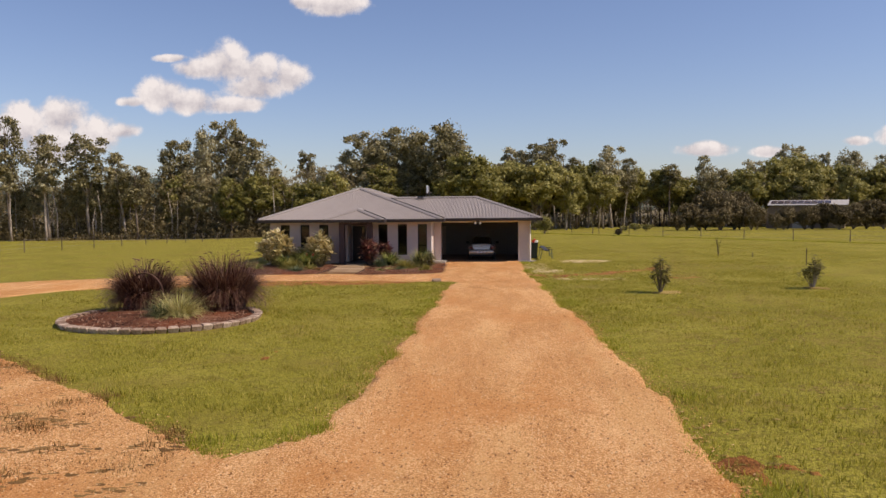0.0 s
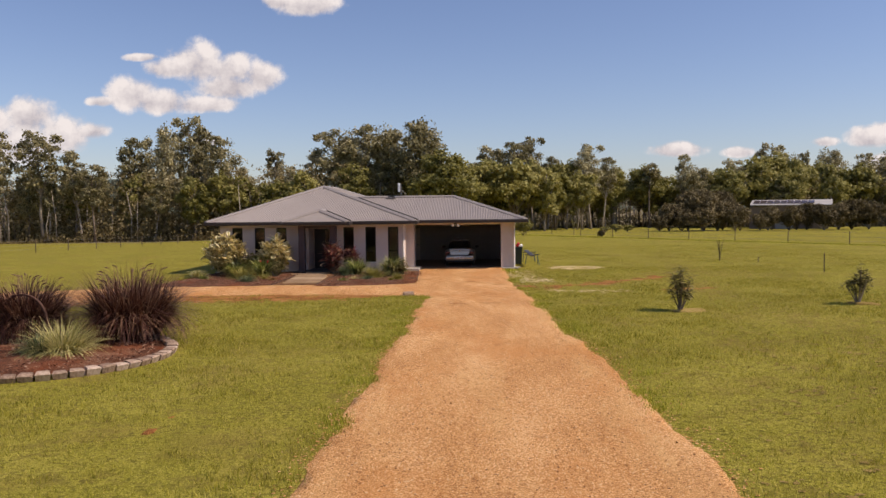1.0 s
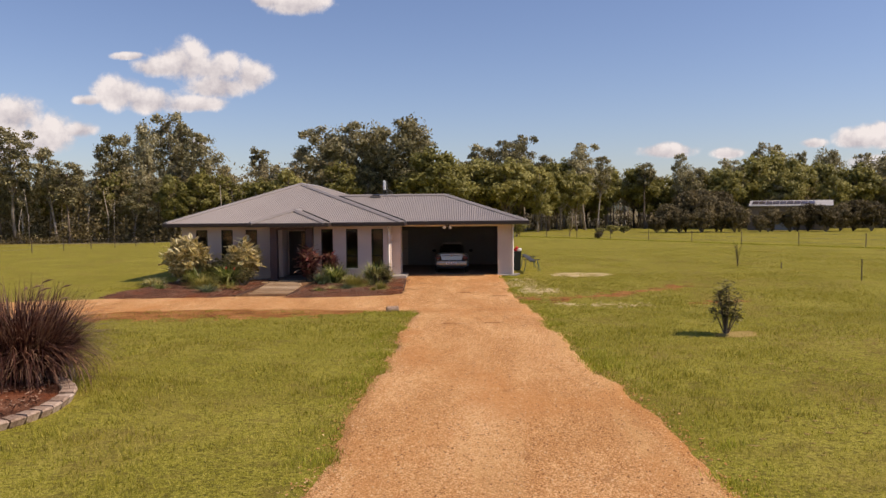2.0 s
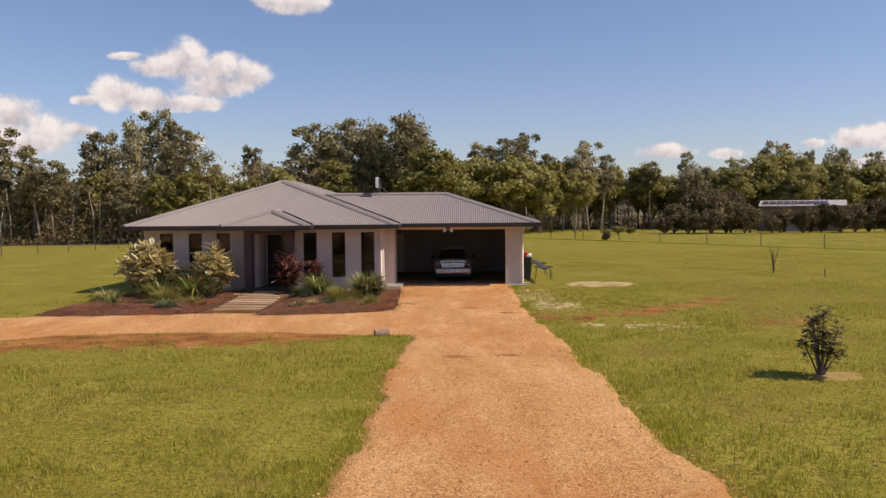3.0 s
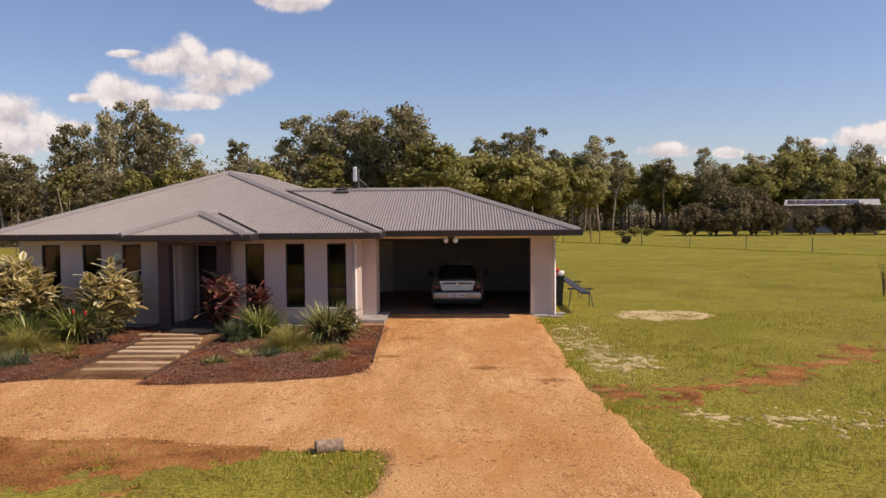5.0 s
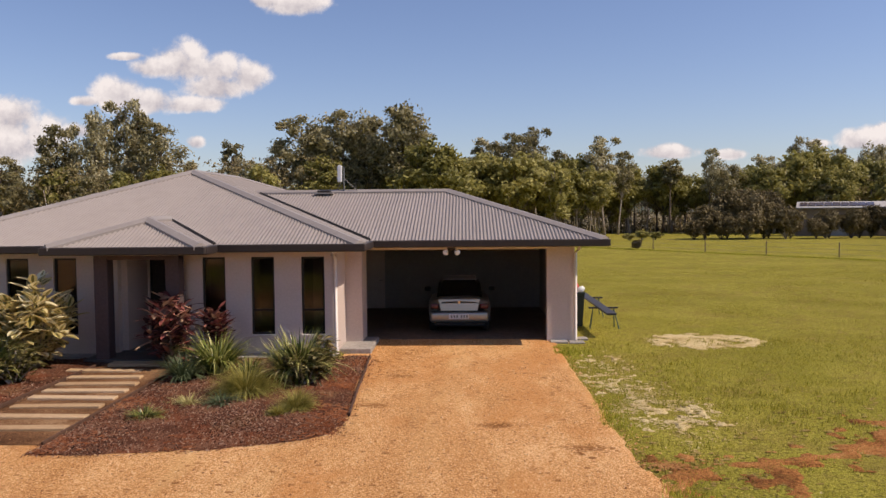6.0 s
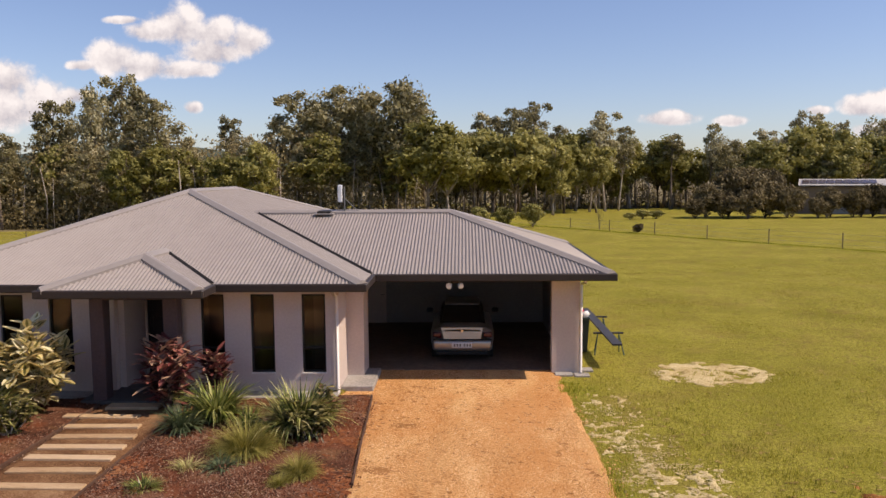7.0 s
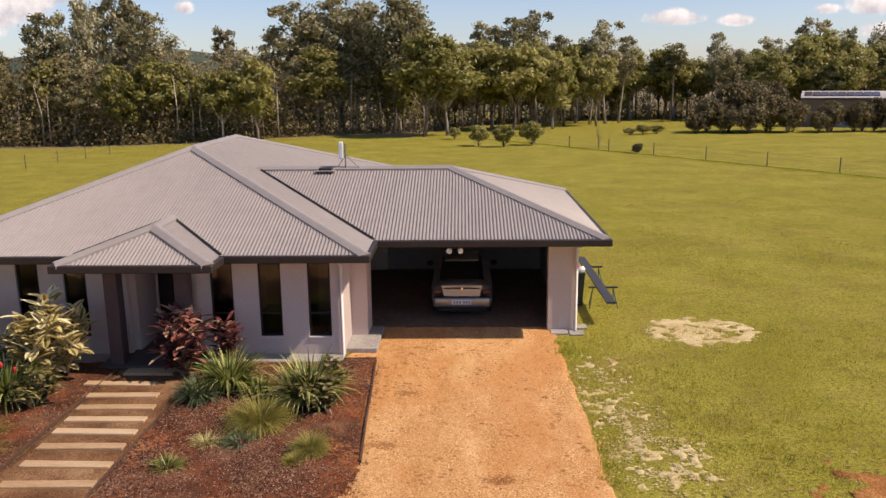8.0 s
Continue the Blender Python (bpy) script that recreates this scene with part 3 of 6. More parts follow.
part("roof_face", roof_face((XL, YBACK, ZE), (1, 0, 0), (0, -1, 0), (ZA - ZE) / runB, LM, lambda s: 0.0, lambda s: tri_high(s, XA - XL, XA - XL, runB, LM)), ROOF, house)
runG = YR - YG
sG = (ZR - ZE) / runG
XV = XR - (ZR - ZE) / sR
LG = XG - XV


def garage_low(s):
    x = XV + s
    return 0.0 if x >= XR else (XR - x) * sR / sG


def garage_high(s):
    x = XV + s
    return runG if x <= XH else runG * (XG - x) / (XG - XH)


part("roof_face", roof_face((XV, YG, ZE), (1, 0, 0), (0, 1, 0), sG, LG, garage_low, garage_high), ROOF, house)
sGB = (ZR - ZE) / (YGB - YR)
part("roof_face", roof_face((XV, YGB, ZE), (1, 0, 0), (0, -1, 0), sGB, LG, lambda s: 0.0 if XV + s >= XR else (XR - XV - s) * sR / sGB, lambda s: garage_high(s) * (YGB - YR) / runG), ROOF, house)
LE = YGB - YG
part("roof_face", roof_face((XG, YG, ZE), (0, 1, 0), (-1, 0, 0), (ZR - ZE) / (XG - XH), LE, lambda s: 0.0, lambda s: tri_high(s, YR - YG, YR - YG, XG - XH, LE)), ROOF, house)
# porch roof: a small hip that runs back into the main roof
PX0, PX1, PY, PA, PZ = -9.07, -5.58, -3.59, -2.1, 3.33
PXM = (PX0 + PX1) / 2
runP = PA - PY
sP, sPs = (PZ - ZE) / runP, (PZ - ZE) / (PXM - PX0)
part("roof_face", roof_face((PX0, PY, ZE), (1, 0, 0), (0, 1, 0), sP, PX1 - PX0, lambda s: 0.0, lambda s: tri_high(s, PXM - PX0, PXM - PX0, runP, PX1 - PX0)), ROOF, house)
YPV = YF + (PZ - ZE) / sF
for xe, vx in ((PX0, 1), (PX1, -1)):
    def porch_low(s):
        y = PY + s
        return 0.0 if y < YF else (y - YF) * sF / sPs

    part("roof_face", roof_face((xe, PY, ZE), (0, 1, 0), (vx, 0, 0), sPs, YPV - PY, porch_low, lambda s: min(PXM - PX0, (PXM - PX0) * s / runP)), ROOF, house)


def cap(a, b, w=0.17, drop=0.045):
    a, b = Vector(a), Vector(b)
    side = (b - a).cross(Vector((0, 0, 1))).normalized() * w
    g = Geo()
    rows = []
    for p in (a, b):
        rows += [p + side + Vector((0, 0, 0.05 - drop)), p + side * .2 + Vector((0, 0, 0.08)), p - side * .2 + Vector((0, 0, 0.08)), p - side + Vector((0, 0, 0.05 - drop)),
                 p - side + Vector((0, 0, -0.02 - drop)), p + side + Vector((0, 0, -0.02 - drop))]
    g.add(rows, [(i, (i + 1) % 6, 6 + (i + 1) % 6, 6 + i) for i in range(6)] + [(5, 4, 3, 2, 1, 0), (6, 7, 8, 9, 10, 11)])
    part("ridge_cap", g, CAP, house)


for a, b in (((XA, YA, ZA), (XA, YB, ZA)), ((XL, YF, ZE), (XA, YA, ZA)), ((XR, YF, ZE), (XA, YA, ZA)), ((XL, YBACK, ZE), (XA, YB, ZA)), ((XR, YBACK, ZE), (XA, YB, ZA)),
             ((XV, YR, ZR), (XH, YR, ZR)), ((XG, YG, ZE), (XH, YR, ZR)), ((XG, YGB, ZE), (XH, YR, ZR)),
             ((PX0, PY, ZE), (PXM, PA, PZ)), ((PX1, PY, ZE), (PXM, PA, PZ)), ((PXM, PA, PZ), (PXM, YPV, PZ))):
    cap(a, b)
for a, b in (((XR, YG, ZE + .03), (XV, YR, ZR + .02)), ((PX1, YF, ZE + .03), (PXM, YPV, PZ + .02)), ((PX0, YF, ZE + .03), (PXM, YPV, PZ + .02))):
    part("valley_gutter", Geo().tube([a, b], 0.05, 4), VALLEY, house, "dark valley gutter")

for lo, hi in (((XL - .1, YF - .12, 2.57), (PX0 + .02, YF, 2.75)), ((PX1 - .02, YF - .12, 2.57), (XR + .12, YF, 2.75)), ((PX0 - .1, PY - .12, 2.57), (PX1 + .12, PY, 2.75)),
               ((PX0 - .1, PY, 2.57), (PX0, YF, 2.75)), ((PX1, PY, 2.57), (PX1 + .12, YF - .12, 2.75)), ((XR, YF, 2.57), (XR + .12, YG - .12, 2.75)),
               ((XR + .002, YG - .12, 2.57), (XG + .12, YG, 2.75)), ((XG, YG, 2.57), (XG + .12, YGB, 2.75)), ((XL - .12, YF, 2.57), (XL, YBACK, 2.75))):
    part("gutter", Geo().soft(lo, hi, 0.02), GUTTER, house, "dark brown metal gutter")
part("soffit", Geo().box((XL, YF, 2.56), (XR, -1.9, 2.585)).box((PX0, PY, 2.56), (PX1, YF, 2.585)).box((XR, YG, 2.56), (XG, 0.1, 2.585)).box((3.0, 0.1, 2.56), (XG, YGB, 2.585)).box((XR - .75, -1.9, 2.56), (XR, YG, 2.585)).box((XL, -1.9, 2.56), (-12.7, YBACK, 2.585)), CREAM, house, "pale soffit lining")

YW, XC = -2.05, -2.83
WINS = [-12.10, -10.885, -9.713, -6.085, -4.90, -3.689]
WW, WB, WT = 0.56, 0.55, 2.42
YD = -0.62


def wall_run(name, at, turn, length, openings, height=2.57, thick=0.2):
    """A wall along its own x with holes (x0, x1, z0, z1) that go through it, as one mesh."""
    xb = sorted({0.0, length, *(o[0] for o in openings), *(o[1] for o in openings)})
    zb = sorted({0.0, height, *(o[2] for o in openings), *(o[3] for o in openings)})
    nx, nz_ = len(xb), len(zb)
    g = Geo()
    V = [(x, y, z) for y in (0.0, thick) for z in zb for x in xb]
    at_i = lambda i, k, j: j * nx * nz_ + k * nx + i
    solid = lambda i, k: 0 <= i < nx - 1 and 0 <= k < nz_ - 1 and not any(o[0] <= xb[i] < o[1] and o[2] <= zb[k] < o[3] for o in openings)
    F = []
    for i in range(nx - 1):
        for k in range(nz_ - 1):
            if not solid(i, k):
                continue
            F += [(at_i(i, k, 0), at_i(i + 1, k, 0), at_i(i + 1, k + 1, 0), at_i(i, k + 1, 0)), (at_i(i, k + 1, 1), at_i(i + 1, k + 1, 1), at_i(i + 1, k, 1), at_i(i, k, 1))]
            if not solid(i - 1, k):
                F.append((at_i(i, k, 0), at_i(i, k + 1, 0), at_i(i, k + 1, 1), at_i(i, k, 1)))
            if not solid(i + 1, k):
                F.append((at_i(i + 1, k, 1), at_i(i + 1, k + 1, 1), at_i(i + 1, k + 1, 0), at_i(i + 1, k, 0)))
            if not solid(i, k - 1):
                F.append((at_i(i, k, 1), at_i(i + 1, k, 1), at_i(i + 1, k, 0), at_i(i, k, 0)))
            if not solid(i, k + 1):
                F.append((at_i(i, k + 1, 0), at_i(i + 1, k + 1, 0), at_i(i + 1, k + 1, 1), at_i(i, k + 1, 1)))
    ob = part(name, g.add(V, F), WALLP, house, "taupe painted rendered wall")
    ob.matrix_local = pose(*at, 0, 0, turn)
    return ob


wall_run("wall", (-12.76, YW, 0), 0, 4.61, [(w + 12.76, w + 12.76 + WW, WB, WT) for w in WINS[:3]])
wall_run("wall", (-6.42, YW, 0), 0, 6.42 + XC, [(w + 6.42, w + 6.42 + WW, WB, WT) for w in WINS[3:]])
wall_run("wall", (-8.15, YD, 0), 0, 1.73, [(.2, 1.04, 0.0, 2.3)])
wall_run("wall", (-8.15, YD - .002, 0), -90, YD - YW - .204, [], 2.57, .15)
wall_run("wall", (-6.57, YD - .002, 0), -90, YD - YW - .204, [], 2.57, .15)
wall_run("wall", (-12.76, 13.6, 0), -90, 13.6 - YW - .202, [])
wall_run("wall", (-12.55, 13.4, 0), 0, 9.0, [])
wall_run("wall", (XC - .2, -.752, 0), -90, -.752 - YW - .202, [])
for lo, hi in (((-3.8, 0, 0), (-2.83, .2, 2.57)), ((-2.83, -.75, 0), (-2.4, .2, 2.57)), ((2.4, 0, 0), (3.125, .35, 2.57)), ((-2.4, 0, 2.46), (2.4, .2, 2.57)),
               ((2.905, .35, 0), (3.125, 7.3, 2.57)), ((-3.8, 7.1, 0), (2.905, 7.3, 2.57)), ((-3.8, .2, 0), (-3.6, 7.1, 2.57))):
    part("garage_wall", Geo().box(lo, hi), WALLP, house, "taupe painted garage wall")
for lo, hi in (((-3.6, 6.98, 0.02), (2.86, 7.098, 2.5)), ((2.86, .36, 0.02), (2.903, 7.098, 2.5))):
    part("garage_lining", Geo().box(lo, hi), INNER, house, "grey painted inside wall of the garage")
part("garage_ceiling", Geo().box((-3.8, .2, 2.5), (2.9, 7.1, 2.56)), INNER, house)
part("lintel", Geo().soft((-2.42, -.02, 2.46), (2.42, .04, 2.55), .006), CREAM, house, "cream lintel over the garage opening")
part("garage_floor", Geo().soft((-3.6, .26, -.2), (2.9, 7.1, .04), .01), CONCD, house, "brown concrete garage floor")
part("house_floor", Geo().box((-12.6, -1.9, -.2), (-3.6, 13.5, .14)), TILE, house)
# Added partitions and ceiling behind the windows, so the rooms stay dim.
part("inner_wall", Geo().box((-12.56, 2.2, .14), (-3.82, 2.35, 2.56)).box((-12.56, -1.85, 2.5), (-3.82, 2.2, 2.56)).box((-9.0, YD + .2, .14), (-8.9, 2.2, 2.5)).box((-5.9, YD + .2, .14), (-5.8, 2.2, 2.5)).box((-3.9, .2, .14), (-3.82, 2.2, 2.5)), INNER, house)
part("porch_floor", Geo().soft((-8.6, -2.98, -.1), (-6.1, YD, .12), .01), TILE, house, "dark tiled porch floor")
for lo, hi in (((-12.9, -2.6, -.1), (-8.602, YW, .10)), ((-6.098, -2.6, -.1), (XC, YW, .10))):
    part("footing", Geo().soft(lo, hi, .012), CONC, house, "concrete strip along the front wall")
for x in (-8.33, -6.66):
    part("pillar", Geo().soft((x, -2.9, .1), (x + .32, -2.56, 2.57), .015), PILLARP, house, "dark brown square porch pillar")
part("porch_beam", Geo().box((-8.32, -2.88, 2.42), (-6.34, -2.6, 2.568)), PILLARP, house)


def window(x):
    w = new("window")
    w.parent = house
    w.location = (x, YW, WB)
    h = WT - WB
    fr = Geo()
    for lo, hi in (((0, .05, 0), (.045, .13, h)), ((WW - .045, .05, 0), (WW, .13, h)), ((.045, .05, 0), (WW - .045, .13, .05)), ((.045, .05, h - .05), (WW - .045, .13, h)), ((.045, .055, .56), (WW - .045, .125, .61))):
        fr.soft(lo, hi, .006)
    part("frame", fr, FRAME, w, "black aluminium window frame")
    for z0, z1 in ((.05, .56), (.61, h - .05)):
        p = part("pane", Geo().box((.045, .085, z0), (WW - .045, .091, z1)), GLASS, w)
        p.visible_shadow = False
    part("sill", Geo().soft((-.01, -.025, -.035), (WW + .01, .05, -.002), .006), PIPEW, w)


for x in WINS:
    window(x)
door = new("door")
door.parent = house
door.location = (-7.95, YD, .12)
g = Geo()
for lo, hi in (((0, .04, 0), (.05, .14, 2.18)), ((.79, .04, 0), (.84, .14, 2.18)), ((.05, .04, 2.12), (.79, .14, 2.18))):
    g.soft(lo, hi, .006)
part("frame", g, FRAME, door)
g = Geo().soft((.05, .07, .01), (.60, .11, 2.12), .006)
for z in (.15, .65, 1.15, 1.65):
    g.soft((.13, .055, z), (.52, .07, z + .36), .004)
part("door_leaf", g, DOORM, door, "dark panelled front door")
p = part("pane", Geo().box((.60, .085, .05), (.79, .092, 2.12)), GLASS, door)
p.visible_shadow = False
part("handle", Geo().tube([(.55, .03, .95), (.55, .03, 1.3)], .012).tube([(.55, .03, 1.0), (.55, .07, 1.0)], .008).tube([(.55, .03, 1.25), (.55, .07, 1.25)], .008), CHROME, door, "chrome pull handle")
gd = new("garage_door_inner")
gd.parent = house
gd.location = (-3.45, 6.98, .04)
part("door_leaf", Geo().soft((0, -.05, 0), (.85, -.005, 2.04), .006), CREAM, gd, "white inner door")
part("handle", Geo().tube([(.78, -.09, 1.0), (.66, -.09, 1.0)], .012).tube([(.78, -.09, 1.0), (.78, -.04, 1.0)], .01), CHROME, gd)


def downpipe(x, y, top):
    part("downpipe", Geo().tube([(x, y + top, 2.62), (x, y + top * .9, 2.5), (x, y, 2.36), (x, y, .12), (x, y - .1, .05)], .042, 8), PIPEW, house, "white round downpipe", True)


downpipe(XC - .02, YW - .06, -.5)
downpipe(3.14, -.06, -.8)
part("downpipe_branch", Geo().tube([(XC - .09, YW - .07, 2.5), (XC + .2, YW - .05, 2.55), (XR - .05, YF + .4, 2.56)], .03, 6), PIPEW, house)
lamp = new("flood_lamp")
lamp.parent = house
lamp.location = (-.1, -.78, 2.5)
part("bracket", Geo().soft((-.1, -.04, 0), (.1, .04, .06), .01).tube([(-.06, 0, 0), (-.12, -.05, -.05)], .015).tube([(.06, 0, 0), (.12, -.05, -.05)], .015), GUTTER, lamp)
for s in (-1, 1):
    part("lamp_head", Geo().tube([(s * .1, .0, -.03), (s * .13, -.05, -.05), (s * .15, -.12, -.07), (s * .155, -.13, -.072)], [.03, .06, .075, .06], 12), WHITEP, lamp, "white round lamp head", True)
part("step_slab", Geo().soft((XC + .004, -1.82, -.05), (-2.06, -.0, .15), .015), CONC, house, "pale concrete step at the wall corner")

ant = thing("antenna", (-3.46, 3.4, 4.1), "white panel antenna on a braced roof mast", "antenna")
part("mast", Geo().tube([(0, 0, -.1), (0, 0, .75)], .022, 8), WIRE, ant)
part("panel", Geo().soft((-.2, -.05, .28), (-.06, .05, .8), .03, 0, 2), WHITEP, ant)
part("arm", Geo().tube([(-.1, 0, .5), (.0, 0, .5)], .018, 6), WIRE, ant)
for e in ((.45, .0, -.02), (-.3, .2, -.03)):
    part("brace", Geo().tube([(0, 0, .4), e], .012, 6), WIRE, ant)
vent = thing("roof_vent", (-4.05, 3.3, 4.06), "small dark square vent on the roof ridge", "roof vent")
part("hood", Geo().soft((-.2, -.16, 0), (.2, .16, .07), .02), VALLEY, vent)
part("flashing", Geo().soft((-.28, -.24, -.04), (.28, .24, .0), .005), CAP, vent)

# ---- the car in the garage ----
car = thing("car", (.07, .88, .037), "silver sedan parked nose-in inside the garage", "car")


def loft(rows, n=16, power=4.0):
    """Closed body through stations (y, half width, z low, z high), each a rounded rectangle."""
    g = Geo()
    for y, w, z0, z1 in rows:
        for k in range(n):
            a = 2 * math.pi * (k + .5) / n
            c, s = math.cos(a), math.sin(a)
            q = (abs(c) ** power + abs(s) ** power) ** (-1 / power)
            g.v.append((w * q * c, y, (z0 + z1) / 2 + (z1 - z0) / 2 * q * s))
    for i in range(len(rows) - 1):
        g.f += [(i * n + k, i * n + (k + 1) % n, (i + 1) * n + (k + 1) % n, (i + 1) * n + k) for k in range(n)]
    g.f += [tuple(range(n)), tuple(reversed(range((len(rows) - 1) * n, len(rows) * n)))]
    g.m = [0] * len(g.f)
    return g


part("body", loft([(.12, .70, .42, .92), (.16, .80, .36, 1.0), (.3, .86, .30, 1.03), (.9, .89, .25, 1.02), (1.6, .90, .22, .98), (3.2, .90, .22, .93), (3.9, .88, .24, .84), (4.4, .80, .3, .72), (4.55, .66, .36, .62)]), SILVER, car, "silver painted car body", True)
part("cabin", loft([(.75, .64, .9, 1.02), (1.25, .62, .9, 1.36), (1.7, .60, .9, 1.44), (2.5, .60, .9, 1.42), (3.25, .62, .85, .98)], 16, 5), CARGLASS, car, "dark tinted cabin glass", True)
part("roof", Geo().soft((-.50, 1.32, 1.40), (.50, 2.6, 1.46), .03, 0, 2), SILVER, car, "", True)
part("rear_window", Geo().add([(-.56, .66, 1.03), (.56, .66, 1.03), (.46, 1.22, 1.43), (-.46, 1.22, 1.43), (-.5, .9, 1.0), (.5, .9, 1.0), (.42, 1.34, 1.34), (-.42, 1.34, 1.34)],
     [(0, 1, 2, 3), (0, 4, 5, 1), (1, 5, 6, 2), (2, 6, 7, 3), (3, 7, 4, 0)]), CARGLASS, car, "dark tinted rear window")
part("boot_lid", Geo().add([(-.50, .10, .67), (.50, .10, .67), (.58, .13, .98), (-.58, .13, .98), (-.50, .3, .67), (.50, .3, .67), (.56, .34, 1.035), (-.56, .34, 1.035)], [(0, 1, 2, 3), (3, 2, 6, 7), (1, 5, 6, 2), (4, 0, 3, 7), (4, 5, 1, 0), (7, 6, 5, 4)]), SILVER, car, "pale silver boot panel")
part("rear_bumper", Geo().soft((-.82, .05, .34), (.82, .4, .655), .09, 0, 4), SILVER, car, "silver rear bumper", True)
part("bumper_strip", Geo().soft((-.80, .03, .655), (.80, .12, .668), .004), RUBBER, car)
part("diffuser", Geo().soft((-.7, .04, .24), (.7, .4, .34), .03), RUBBER, car)
for s in (-1, 1):
    part("tail_light", Geo().soft((s * .69 - .11, .085, .72), (s * .69 + .12, .35, .86), .03, 0, 2), RED, car, "red tail light", True)
    mr = part("mirror", Geo().soft((s * 1.0 - .1, 2.75, .95), (s * 1.0 + .1, 2.9, 1.08), .03), RUBBER, car)
    part("side_window", Geo().add([(s * .655, .95, 1.0), (s * .655, 3.1, .98), (s * .615, 2.45, 1.36), (s * .615, 1.35, 1.34)], [(0, 1, 2, 3)]), CARGLASS, car)
    for y in (.95, 3.65):
        wh = new("wheel")
        wh.parent = car
        wh.location = (s * .76, y, .31)
        part("tyre", Geo().tube([(-.1, 0, 0), (-.09, 0, 0), (.09, 0, 0), (.1, 0, 0)], [.27, .31, .31, .27], 20), RUBBER, wh, "", True)
        part("rim", Geo().tube([(s * .06, 0, 0), (s * .105, 0, 0)], [.2, .19], 14), CHROME, wh)
pl = part("number_plate", Geo().soft((-.29, .0, .45), (.27, .02, .59), .004), PLATE, car, "white plate with dark bars")
for i in range(6):
    part("bar", Geo().box((-.23 + i * .077 + (.04 if i > 2 else 0), -.003, .485), (-.19 + i * .077 + (.04 if i > 2 else 0), .0015, .555)), WIRE, pl)
part("badge", Geo().tube([(0, .085, .9), (0, .1, .9)], .035, 10), CHROME, car)
part("brake_light", Geo().soft((-.2, .76, 1.03), (.2, .79, 1.05), .005), RED, car)

# ---- by the garage wall ----
wb = thing("wheelie_bin", (3.43, 2.55, 0), "dark green wheelie bin against the garage wall", "bin")
part("body", Geo().add([(-.24, -.28, .06), (.24, -.28, .06), (.24, .24, .06), (-.24, .24, .06), (-.29, -.35, 1.0), (.29, -.35, 1.0), (.29, .33, 1.0), (-.29, .33, 1.0)],
     [(3, 2, 1, 0), (4, 5, 6, 7), (0, 1, 5, 4), (1, 2, 6, 5), (2, 3, 7, 6), (3, 0, 4, 7)]), BINM, wb)
part("lid", Geo().soft((-.31, -.38, 1.0), (.31, .37, 1.07), .025, 0, 2), BINM, wb)
for s in (-1, 1):
    part("wheel", Geo().tube([(s * .2, .3, .1), (s * .27, .3, .1)], .1, 14), RUBBER, wb)
bag = thing("bag", (3.5, 2.4, 1.07), "red and white plastic bag on the bin lid", "bag")
part("red_half", Geo().tube([(-.1, 0, .0), (-.06, 0, .06), (0, 0, .18), (.03, 0, .25)], [.11, .14, .1, .03], 10), REDP, bag, "", True)
part("white_half", Geo().tube([(.02, -.03, .0), (.12, -.05, .05), (.2, -.05, .09), (.24, -.05, .06)], [.08, .11, .09, .03], 10), WHITEP, bag, "", True)
for y in (2.3, 4.9):
    tre = thing("trestle", (4.28, y, 0), "green tubular folding trestle standing on the lawn", "trestle", "trestles under the plank")
    part("top_rail", Geo().soft((-.43, -.03, .58), (.43, .03, .63), .008), VINYL, tre)
    for a, b in (((-.3, 0, .58), (-.42, -.22, 0)), ((-.3, 0, .58), (-.36, .22, 0)), ((.3, 0, .58), (.42, -.22, 0)), ((.3, 0, .58), (.36, .22, 0))):
        part("leg", Geo().tube([a, b], .016, 6), STEEL, tre)
    part("brace", Geo().tube([(-.39, -.18, .16), (-.35, .18, .16)], .01, 5), STEEL, tre)
plank = part("plank", Geo().add([(-.13, 0, 0), (.13, 0, 0), (.13, 5.6, 0), (-.13, 5.6, 0), (-.13, 0, .05), (.13, 0, .05), (.13, 5.6, .05), (-.13, 5.6, .05)],
             [(3, 2, 1, 0), (4, 5, 6, 7), (0, 1, 5, 4), (1, 2, 6, 5), (2, 3, 7, 6), (3, 0, 4, 7)]), VINYL)
plank.matrix_world = pose(4.19, .45, .632, 0, 0, .3)
tagged(plank, "long dark grey plank lying across two trestles", "plank")
for lo, hi in (((2.46, -.36, .0), (2.92, -.02, .055)), ((2.95, -.42, .0), (3.34, -.08, .045)), ((3.18, .1, .0), (3.5, .42, .06))):
    tagged(part("paver", Geo().soft(lo, hi, .012), CONC), "loose grey concrete paver lying by the wall", "paver", "loose pavers")
pipe = thing("culvert_pipe", (-1.6, -13.98, g1(-1.7, -14.0) - .04), "grey concrete drain pipe end beside the drive", "pipe", turn=20)
g, k = Geo(), 18
for y0, rr in ((-.19, .1), (.19, .1), (.19, .075), (-.19, .075)):
    g.v += [(y0, rr * math.cos(2 * math.pi * i / k), .11 + rr * math.sin(2 * math.pi * i / k)) for i in range(k)]
g.f = [(a * k + i, a * k + (i + 1) % k, (a + 1) % 4 * k + (i + 1) % k, (a + 1) % 4 * k + i) for a in range(4) for i in range(k)]
g.m = [0] * len(g.f)
part("barrel", g, BLOCK, pipe)
# Near-black tube along the bottom of the bore.
part("water_stain", Geo().tube([(-.19, 0, .05), (.19, 0, .05)], .035, 8), VALLEY, pipe)

# ---- plants ----


